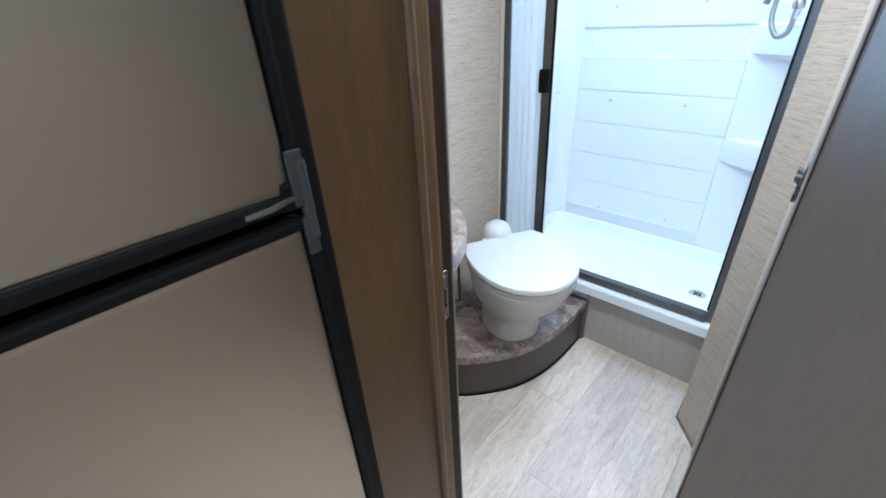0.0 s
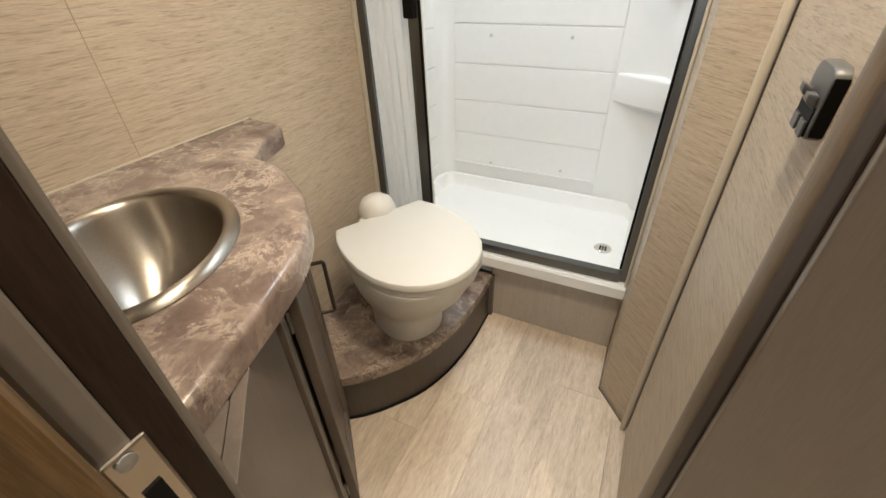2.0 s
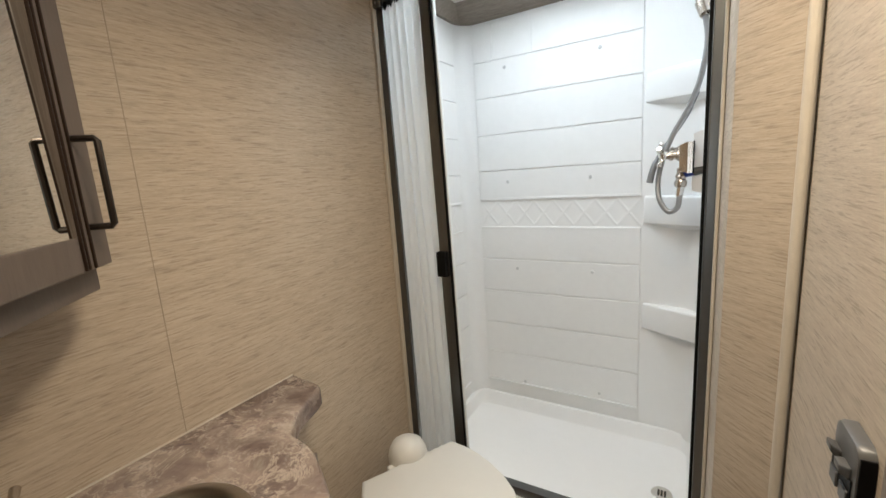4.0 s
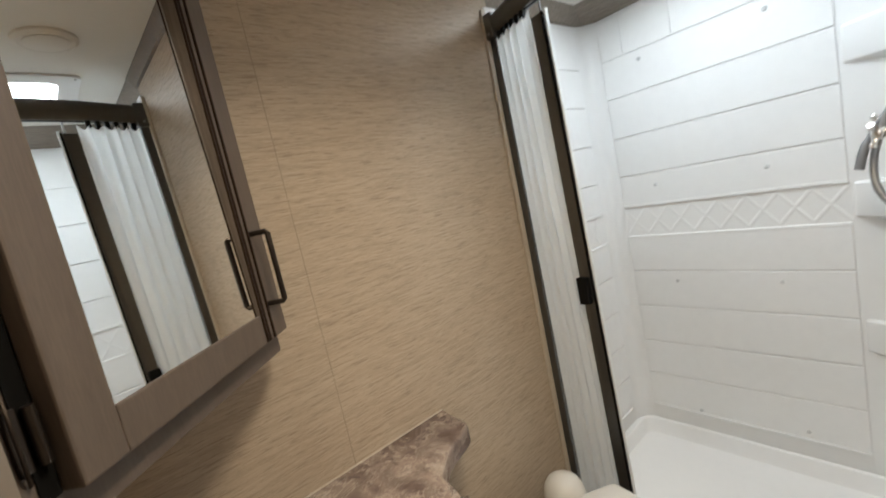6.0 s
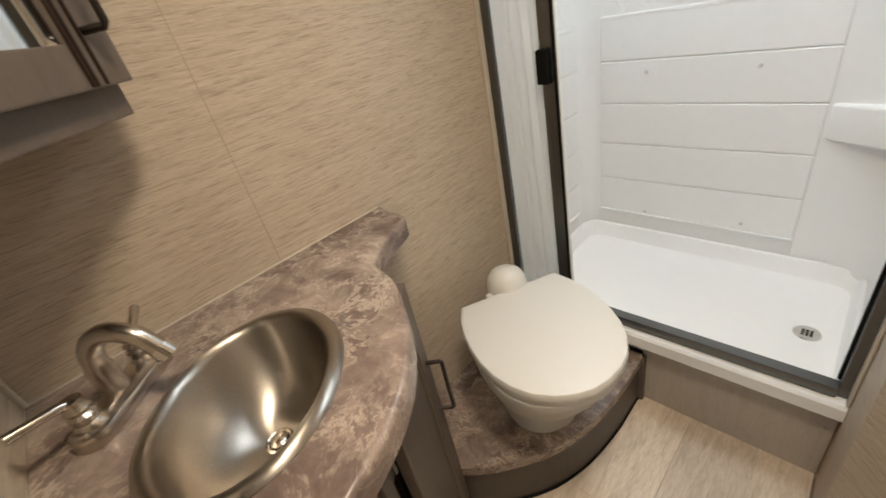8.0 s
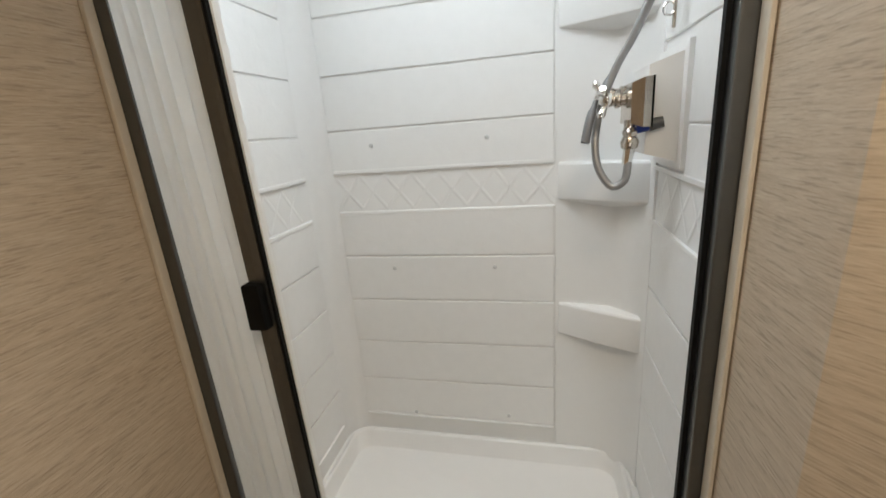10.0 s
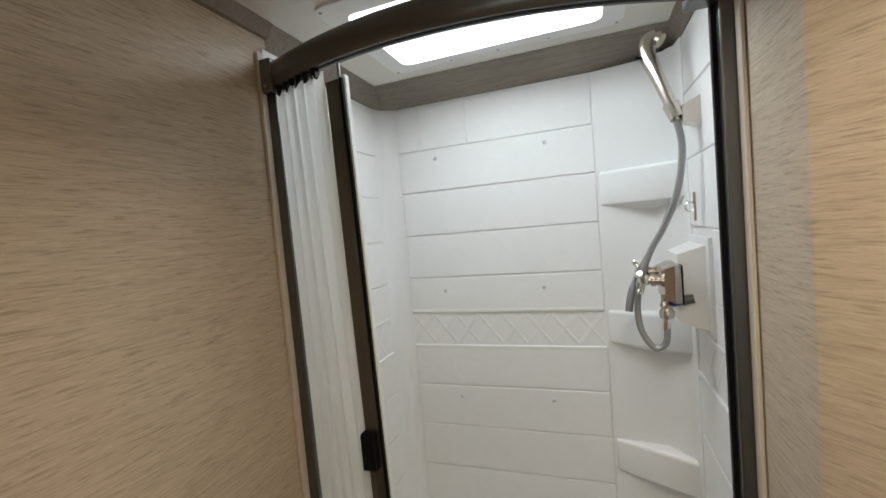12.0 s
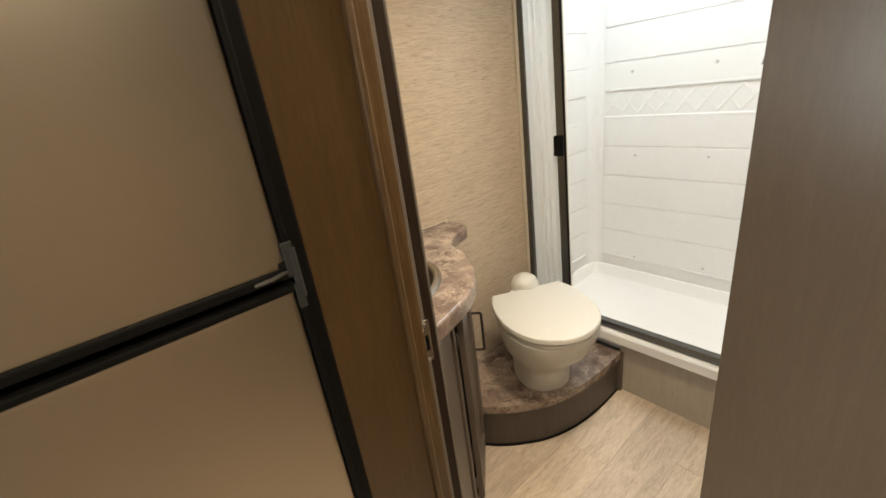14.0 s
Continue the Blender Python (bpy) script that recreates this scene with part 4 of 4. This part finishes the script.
DARK_METAL = plain("dark bronze pull metal", (0.055, 0.045, 0.038), 0.35, 0.8)
vdoor = panel_door(vanity, 0.300, 0.572, 0.075, 0.812, -0.024, 0.055, TAUPE)
pull(vdoor, 0.548, 0.475, 0.620, -0.024, 0.032)
hinge(vanity, 0.284, 0.70, -0.002)
hinge(vanity, 0.284, 0.16, -0.002)
part("shoe_strip", box(0.0, 0.575, -0.012, 0.003, 0.0, 0.012, 0.003), OAK, vanity, "thin oak strip on the floor")

counter = thing("vanity_countertop", "brown marble-look laminate countertop with a rounded edge and a narrow ledge", "countertop")
edge_line = curve_through([(-0.618, 0.930, 0), (-0.548, 0.917, 0), (-0.455, 0.866, 0), (-0.398, 0.820, 0), (-0.360, 0.777, 0), (-0.330, 0.726, 0), (-0.306, 0.662, 0), (-0.286, 0.592, 0), (-0.266, 0.525, 0), (-0.250, 0.4255, 0)], 5)
tip_line = curve_through([(-0.775, 1.094, 0), (-0.715, 1.088, 0), (-0.688, 1.062, 0), (-0.660, 0.985, 0), (-0.618, 0.930, 0)], 4)
outline = [(WALL_X, 0.4255), (WALL_X, 1.094)] + [(p.x, p.y) for p in tip_line[:-1]] + [(p.x, p.y) for p in edge_line]
SINK = (-0.530, 0.652)


def ellipse(a, b, n=48):
    """An oval round the sink's centre, long axis from wall to room corner."""
    out = []
    for i in range(n):
        t = 2 * math.pi * i / n
        u, v = a * math.cos(t), b * math.sin(t)
        out.append((SINK[0] - 0.7071 * u + 0.7071 * v, SINK[1] + 0.7071 * u + 0.7071 * v))
    return out


def slab_with_hole(outer_line, hole, z0, z1, r):
    """A slab with an oval cut-out and a rounded upper rim."""
    bm = bmesh.new()

    def add_ring(pts, z):
        vs = [bm.verts.new((x, y, z)) for x, y in pts]
        return vs, [bm.edges.new((vs[i], vs[(i + 1) % len(vs)])) for i in range(len(vs))]
    cx = sum(x for x, y in outer_line) / len(outer_line)
    cy = sum(y for x, y in outer_line) / len(outer_line)

    def inset(d):
        out = []
        for i, (x, y) in enumerate(outer_line):
            a, b = Vector(outer_line[i - 1]), Vector(outer_line[(i + 1) % len(outer_line)])
            t = (b - a).normalized()
            nrm = Vector((t.y, -t.x))
            if abs(x - WALL_X) < 1e-4 or y < 0.427:
                out.append((x, y))
            else:
                out.append((x + nrm.x * d, y + nrm.y * d))
        return out
    rings = [add_ring(inset(0.0), z0)[0], add_ring(inset(0.0), z1 - r)[0]]
    for a in (30, 60, 90):
        rings.append(add_ring(inset(r * (1 - math.cos(radians(a)))), z1 - r + r * math.sin(radians(a)))[0])
    for a, b in zip(rings, rings[1:]):
        for i in range(len(a)):
            bm.faces.new((a[i], a[(i + 1) % len(a)], b[(i + 1) % len(a)], b[i]))
    top_edges = [bm.edges.get((rings[-1][i], rings[-1][(i + 1) % len(rings[-1])])) for i in range(len(rings[-1]))]
    hv, he = add_ring(hole, z1)
    bmesh.ops.triangle_fill(bm, use_beauty=True, edges=top_edges + he)
    low, _ = add_ring(hole, z0)
    for i in range(len(hv)):
        bm.faces.new((hv[i], hv[(i + 1) % len(hv)], low[(i + 1) % len(hv)], low[i]))
    return bm


part("wall_caulk", box(WALL_X, WALL_X + 0.003, 0.427, 1.092, 0.8675, 0.8705, 0.001), CREAM, counter, "cream caulk line against the wall")
part("slab", slab_with_hole(outline, ellipse(0.140, 0.105), 0.828, 0.868, 0.009), MARBLE, counter, smooth=True)

sink = thing("sink_basin", "oval satin stainless steel drop-in sink", "sink")
prof = [(0.160, 0.125, 0.869), (0.158, 0.123, 0.874), (0.152, 0.117, 0.8775), (0.146, 0.111, 0.8775), (0.140, 0.105, 0.874), (0.1375, 0.1025, 0.868)]
prof += [(0.1375 * math.cos(radians(q)) ** 0.62, 0.1025 * math.cos(radians(q)) ** 0.62, 0.868 - 0.128 * math.sin(radians(q))) for q in (6, 14, 22, 30, 38, 46, 54, 62, 70, 77, 83, 87)]
bowl = loft([[(x, y, z) for x, y in ellipse(a, b)] for a, b, z in prof] + [[(x, y, 0.7398) for x, y in ellipse(0.006, 0.006)]], cap=False)
part("bowl", bowl, SINK_STEEL, sink, smooth=True)
sx, sy = SINK[0] - 0.020, SINK[1] + 0.0
part("drain_ring", lathe([(0.021, 0.0), (0.021, 0.003), (0.018, 0.005), (0.0145, 0.003), (0.0135, 0.0)], 24, pose(sx, sy, 0.7425)), NICKEL, sink, "metal drain ring", smooth=True)
part("drain_stopper", lathe([(0.013, 0.0), (0.013, 0.004), (0.008, 0.008), (0.0, 0.009)], 20, pose(sx, sy, 0.7425)), NICKEL, sink, smooth=True)

FAU = pose(-0.676, 0.540, 0.868, 0, 0, 45)
faucet = thing("faucet", "brushed nickel two-lever faucet with a curved spout", "faucet", FAU)
part("base_plate", loft([[(x * k, y * k2, z) for x, y, _ in rounded_rect(-0.026, 0.026, -0.084, 0.084, 0.025, 0)] for k, k2, z in ((1, 1, 0.001), (1, 1, 0.014), (0.93, 0.98, 0.019), (0.72, 0.93, 0.021), (0.60, 0.92, 0.024), (0.35, 0.88, 0.025))]), NICKEL, faucet, smooth=True)
part("spout", tube(curve_through([(0, 0, 0.015), (-0.006, 0, 0.055), (0.004, 0, 0.092), (0.034, 0, 0.112), (0.068, 0, 0.102), (0.088, 0, 0.074)], 6), [0.016] * 8 + [0.014] * 8 + [0.0125] * 15, 16), NICKEL, faucet, smooth=True)
part("aerator", rod((0.087, 0, 0.077), (0.095, 0, 0.062), 0.0145), CHROME, faucet, smooth=True)
for y, k in ((-0.055, -1), (0.055, 1)):
    post = part("lever_post", lathe([(0.020, 0.016), (0.020, 0.022), (0.014, 0.030), (0.016, 0.040), (0.012, 0.044), (0.015, 0.050), (0.011, 0.056), (0.012, 0.064), (0.0, 0.070)], 20, pose(0, y, 0)), NICKEL, faucet, smooth=True)
    part("lever", tube([(0, y, 0.058), (-0.003, y + k * 0.012, 0.065), (-0.013, y + k * 0.036, 0.070), (-0.022, y + k * 0.056, 0.074)], [0.007, 0.0065, 0.006, 0.0065], 12), NICKEL, post, smooth=True)

# ---- corner mirror cabinet ----
CAB = pose(-0.573, 0.6025, 0, 0, 0, 137.8)
cabinet = thing("mirror_cabinet", "taupe wood corner medicine cabinet with a mirrored door", "medicine cabinet", CAB)
part("body", prism([(-0.248, 0.021), (0.199, 0.021), (0.262, 0.079), (0.02, 0.26), (-0.248, 0.040)], 1.205, CEIL - 0.004), TAUPE, cabinet)
part("bottom_rail", box(-0.250, 0.200, 0.008, 0.030, 1.196, 1.245, 0.002), TAUPE, cabinet)
part("stile", box(-0.2395, -0.214, 0.006, 0.030, 1.200, CEIL - 0.004, 0.002), TAUPE, cabinet)
part("side_board", box(-0.2505, -0.240, -0.010, 0.030, 1.176, CEIL - 0.004, 0.002), TAUPE, cabinet, "thin board against the wall")
part("stile", box(0.150, 0.200, 0.008, 0.030, 1.2455, CEIL - 0.004, 0.002), TAUPE, cabinet)
part("side_lip", box(-0.2525, -0.2507, -0.008, 0.062, 1.180, CEIL - 0.004), DARK_WOOD, cabinet)
Z0, Z1, FW = 1.2335, 1.915, 0.046
glass = box(-0.198 + FW - 0.004, 0.198 - FW + 0.004, -0.006, -0.0015, Z0 + FW - 0.004, Z1 - FW + 0.004)
for v in glass.verts:
    v.co.y += (v.co.z - 1.574) * 0.016
cdoor = part("door", glass, MIRROR, cabinet, "mirror glass door")
for a, b, c, d in ((-0.198, -0.198 + FW, Z0, Z1), (0.198 - FW - 0.030, 0.198, Z0, Z1), (-0.198 + FW, 0.198 - FW - 0.030, Z0, Z0 + FW), (-0.198 + FW, 0.198 - FW - 0.030, Z1 - FW, Z1)):
    part("door_rail" if b - a > 0.1 else "door_stile", box(a, b, -0.014, 0.0065, c, d, 0.0025), TAUPE, cdoor)
for u in (0.198 - FW - 0.020, 0.198 - FW - 0.004, 0.198 - FW - 0.027):
    part("bead", box(u - 0.002, u + 0.002, -0.017, -0.013, Z0 + 0.002, Z1 - 0.002, 0.001), DARK_WOOD, cdoor)
pull(cdoor, 0.156, 1.290, 1.406, -0.014, 0.029)
for z in (1.288, 1.82):
    leaf = part("hinge", box(-0.2225, -0.2125, 0.003, 0.0062, z - 0.026, z + 0.026, 0.001), DARK_METAL, cabinet, "dark bowed hinge")
    part("hinge_knuckle", tube([(-0.2065, 0.000, z - 0.024), (-0.2065, 0.000, z + 0.024)], 0.0042, 10), DARK_METAL, leaf, smooth=True)
    part("hinge_spring", tube(curve_through([(-0.219, 0.003, z - 0.034), (-0.2225, -0.002, z - 0.015), (-0.2225, -0.002, z + 0.015), (-0.219, 0.003, z + 0.034)], 5), 0.0016, 8), DARK_METAL, leaf, smooth=True)
# black strip paints the shade in the gap beside the door
part("side_gap_shade", box(-0.2138, -0.1985, 0.0055, 0.0208, Z0, CEIL - 0.006), BLACK, cabinet)

# ---- bathroom door, standing open ----
BAND_WOOD = streaked("dark brown band wood", (0.040, 0.028, 0.020), (0.055, 0.039, 0.028), (0.072, 0.052, 0.038), 0.6, (10.0, 10.0, 0.8), 1.0, 0.0)
BAND_WOOD.node_tree.nodes["Principled BSDF"].inputs["Specular IOR Level"].default_value = 0.15
door = tagged(part("door_1", box(0.170, 0.196, 0.882, 1.268, 0.012, 1.93, 0.004), BROWN), "open bathroom door with a beige linen-textured inner face", "door", kind="structure")
part("inner_skin", box(0.165, 0.1698, 0.9067, 1.266, 0.012, 1.93, 0.001, 1), WALLPAPER, door, "beige linen-textured inner face")
part("edge_bead", prism([(0.1695, 0.9065), (0.1547, 0.9065), (0.1542, 0.902), (0.1545, 0.896), (0.1564, 0.889), (0.1590, 0.8815), (0.1630, 0.8765), (0.1695, 0.8745)], 0.012, 1.93), BULLNOSE, door, "rounded brown-beige edge", smooth=True)
part("edge_band", box(0.1570, 0.196, 0.8303, 0.866, 0.012, 1.93, 0.003), BAND_WOOD, door, "dark brown edge band")
# dark strip paints the shade in the gap behind the rounded edge
part("edge_gap_shade", box(0.1700, 0.196, 0.8662, 0.8740, 0.012, 1.93), DARK_WOOD, door)
LATCH_Y = 0.980
latch = part("latch", loft([[(x, LATCH_Y + k * y, 1.028 + k * z) for y, z, _ in rounded_rect(-0.033, 0.033, -0.034, 0.034, 0.015, 0)] for x, k in ((0.1650, 1.0), (0.1555, 1.0), (0.1523, 0.95), (0.1513, 0.84))]), GREY_PLASTIC, door, "grey plastic door latch", smooth=True)
part("latch_edge", box(0.1530, 0.1647, LATCH_Y - 0.0342, LATCH_Y - 0.0318, 1.000, 1.054, 0.001), BLACK, latch, "black side edge")
# thin black slab paints the shade of a recess on the flat face
part("latch_recess_shade", box(0.1500, 0.1515, LATCH_Y - 0.027, LATCH_Y + 0.027, 0.998, 1.026, 0.0005), BLACK, latch, "black slab for a shaded recess")
for dy in (-0.024, 0.004):
    part("latch_button", box(0.1480, 0.1507, LATCH_Y + dy, LATCH_Y + dy + 0.019, 0.996, 1.012, 0.0012), GREY_PLASTIC, latch)
for dy, tilt in ((-0.023, 0.006), (0.004, 0.010)):
    part("latch_lever", soften(loft([[(0.1515, LATCH_Y + dy, 1.022), (0.1515, LATCH_Y + dy + 0.019, 1.022), (0.1515, LATCH_Y + dy + 0.019, 1.036), (0.1515, LATCH_Y + dy, 1.036)], [(0.1425, LATCH_Y + dy + 0.002, 1.023 + tilt), (0.1425, LATCH_Y + dy + 0.017, 1.023 + tilt), (0.1425, LATCH_Y + dy + 0.017, 1.031 + tilt), (0.1425, LATCH_Y + dy + 0.002, 1.031 + tilt)]]), 0.002), GREY_PLASTIC, latch, "thumb lever")

# ---- door frame beside the refrigerator ----
structure("panel_filler", box(-0.170, -0.132, 0.3757, 0.423, 0, CEIL, 0.001), DEEP_BROWN, "deep brown wood filler beside the door casing", "wall panel")
frame_post = tagged(part("door_frame_1", box(-0.169, -0.146, 0.4583, 0.472, 0, CEIL, 0.002), GREYED), "warm grey door jamb with a metal strike plate", "door frame", kind="structure")
part("stop", box(-0.168, -0.147, 0.4722, 0.4895, 0, CEIL, 0.001), DARK_WOOD, frame_post, "dark brown door stop")
part("inner_casing", box(-0.1705, -0.148, 0.4897, 0.4945, 0, CEIL, 0.002), GREYED, frame_post, "warm grey inner casing")
part("casing", box(-0.169, -0.130, 0.4235, 0.458, 0, CEIL - 0.002, 0.006, 3), OAK, frame_post, "golden oak casing")
part("casing_bead", tube([(-0.130, 0.430, 0), (-0.130, 0.430, CEIL - 0.002)], 0.006, 10), OAK, frame_post, smooth=True)
plate = part("strike_plate", box(-0.147, -0.1435, 0.458, 0.4765, 0.924, 0.998, 0.0015), NICKEL, frame_post, "bent metal strike plate")
# black box paints the dark of the bolt hole on the solid plate
part("strike_hole_shade", box(-0.1435, -0.1425, 0.463, 0.471, 0.945, 0.972), BLACK, plate)
lip = [(-0.1465, 0.4585), (-0.1440, 0.4570), (-0.1405, 0.4535), (-0.1385, 0.4485), (-0.1385, 0.4430), (-0.1400, 0.4430), (-0.1400, 0.4480), (-0.1418, 0.4525), (-0.1450, 0.4555), (-0.1475, 0.4570)]
part("strike_lip", loft([[(x, y, z) for x, y in [(-0.1465 + (x + 0.1465) * k, 0.4585 + (y - 0.4585) * k) for x, y in lip]] for z, k in ((0.928, 0.5), (0.938, 0.9), (0.948, 1.0), (0.974, 1.0), (0.984, 0.9), (0.994, 0.5))]), NICKEL, plate, "rolled lip", smooth=True)
for z in (0.928, 0.993):
    part("screw", lathe([(0.004, 0), (0.004, 0.001), (0, 0.002)], 10, pose(-0.143, 0.466, z, 0, 90, 0)), HOSE, plate)

# ---- refrigerator ----
fridge = thing("refrigerator", "stainless steel two-door RV refrigerator with black trim", "refrigerator", pose(0, 0, 0))
FX = -0.098
part("body", box(-0.80, FX - 0.032, -0.34, 0.306, 0.06, 1.86, 0.003), BLACK, fridge, "black cabinet body")
part("side_trim", box(FX - 0.030, FX - 0.010, 0.2915, 0.3085, 0.06, 1.86, 0.003), BLACK, fridge, "black side trim")
for z0, z1, nm in ((0.12, 1.150, "lower_door"), (1.174, 1.84, "upper_door")):
    d = part(nm, box(FX - 0.030, FX, -0.33, 0.282, z0, z1, 0.006, 3), STEEL, fridge, "stainless steel door")
    part("edge_trim", box(FX - 0.032, FX + 0.001, 0.2825, 0.291, z0 - 0.002, z1 + 0.002, 0.003), BLACK, d, "black edge trim")
part("lower_grip", box(FX - 0.030, FX + 0.0025, -0.33, 0.284, 1.1480, 1.157, 0.003), BLACK, fridge, "black grip strip")
part("upper_grip", box(FX - 0.030, FX + 0.0025, -0.33, 0.284, 1.165, 1.1765, 0.003), BLACK, fridge, "black grip strip")
h = part("middle_hinge", box(FX - 0.006, FX + 0.003, 0.272, 0.290, 1.164, 1.184, 0.003), BLACK, fridge, "dark hinge bracket")
part("hinge_arm", tube([(FX + 0.002, 0.280, 1.173), (FX + 0.004, 0.262, 1.171), (FX + 0.002, 0.245, 1.170)], 0.0022, 8), BRONZE, h, smooth=True)
part("hinge_plate", box(FX + 0.0012, FX + 0.0042, 0.279, 0.2905, 1.166, 1.204, 0.0012), HINGE_STEEL, h, "grey metal plate")
part("hinge_plate", box(FX + 0.0012, FX + 0.0042, 0.2815, 0.2905, 1.128, 1.158, 0.0012), HINGE_STEEL, h, "grey metal plate")
part("hinge_cap", tube([(FX + 0.001, 0.2885, 1.140), (FX + 0.001, 0.2885, 1.196)], 0.0045, 10), HINGE_STEEL, h, smooth=True)
part("kick", box(-0.75, FX - 0.01, -0.33, 0.30, 0.0, 0.058), BLACK, fridge)

# ---- vinyl planks, last ----
PW, PL_ = 0.172, 0.92
mesh_cache = {}


def plank_mesh(x0, x1, y0, y1):
    key = (round(x1 - x0, 3), round(y1 - y0, 3))
    if key not in mesh_cache:
        w, d = x1 - x0, y1 - y0
        bm = box(0.0001, w - 0.0001, 0.0001, d - 0.0001, -0.004, 0.0, 0.0)
        for v in bm.verts:
            if v.co.z > -0.001:
                v.co.x += 0.0003 if v.co.x < w / 2 else -0.0003
                v.co.y += 0.0003 if v.co.y < d / 2 else -0.0003
        me = bpy.data.meshes.new("plank")
        bm.to_mesh(me)
        bm.free()
        me.materials.append(PLANK)
        mesh_cache[key] = me
    return mesh_cache[key]


col = 0
x = -0.219 - 4 * PW
while x < 1.5:
    shift = {2: 0.10, 3: 0.27, 4: 0.885, 5: 0.435}.get(col, (col * 0.37) % PL_)
    y = -2.2 + (shift - (-2.2)) % PL_ - PL_
    while y < 2.2:
        a, b, c, d = max(x, -0.88), min(x + PW, 1.46), max(y, -2.2), min(y + PL_, 2.2)
        if b - a > 0.01 and d - c > 0.01:
            ob = new("plank", plank_mesh(a, b, c, d))
            ob.parent = floor
            ob.location = (a, c, 0.0)
        y += PL_
    x += PW
    col += 1
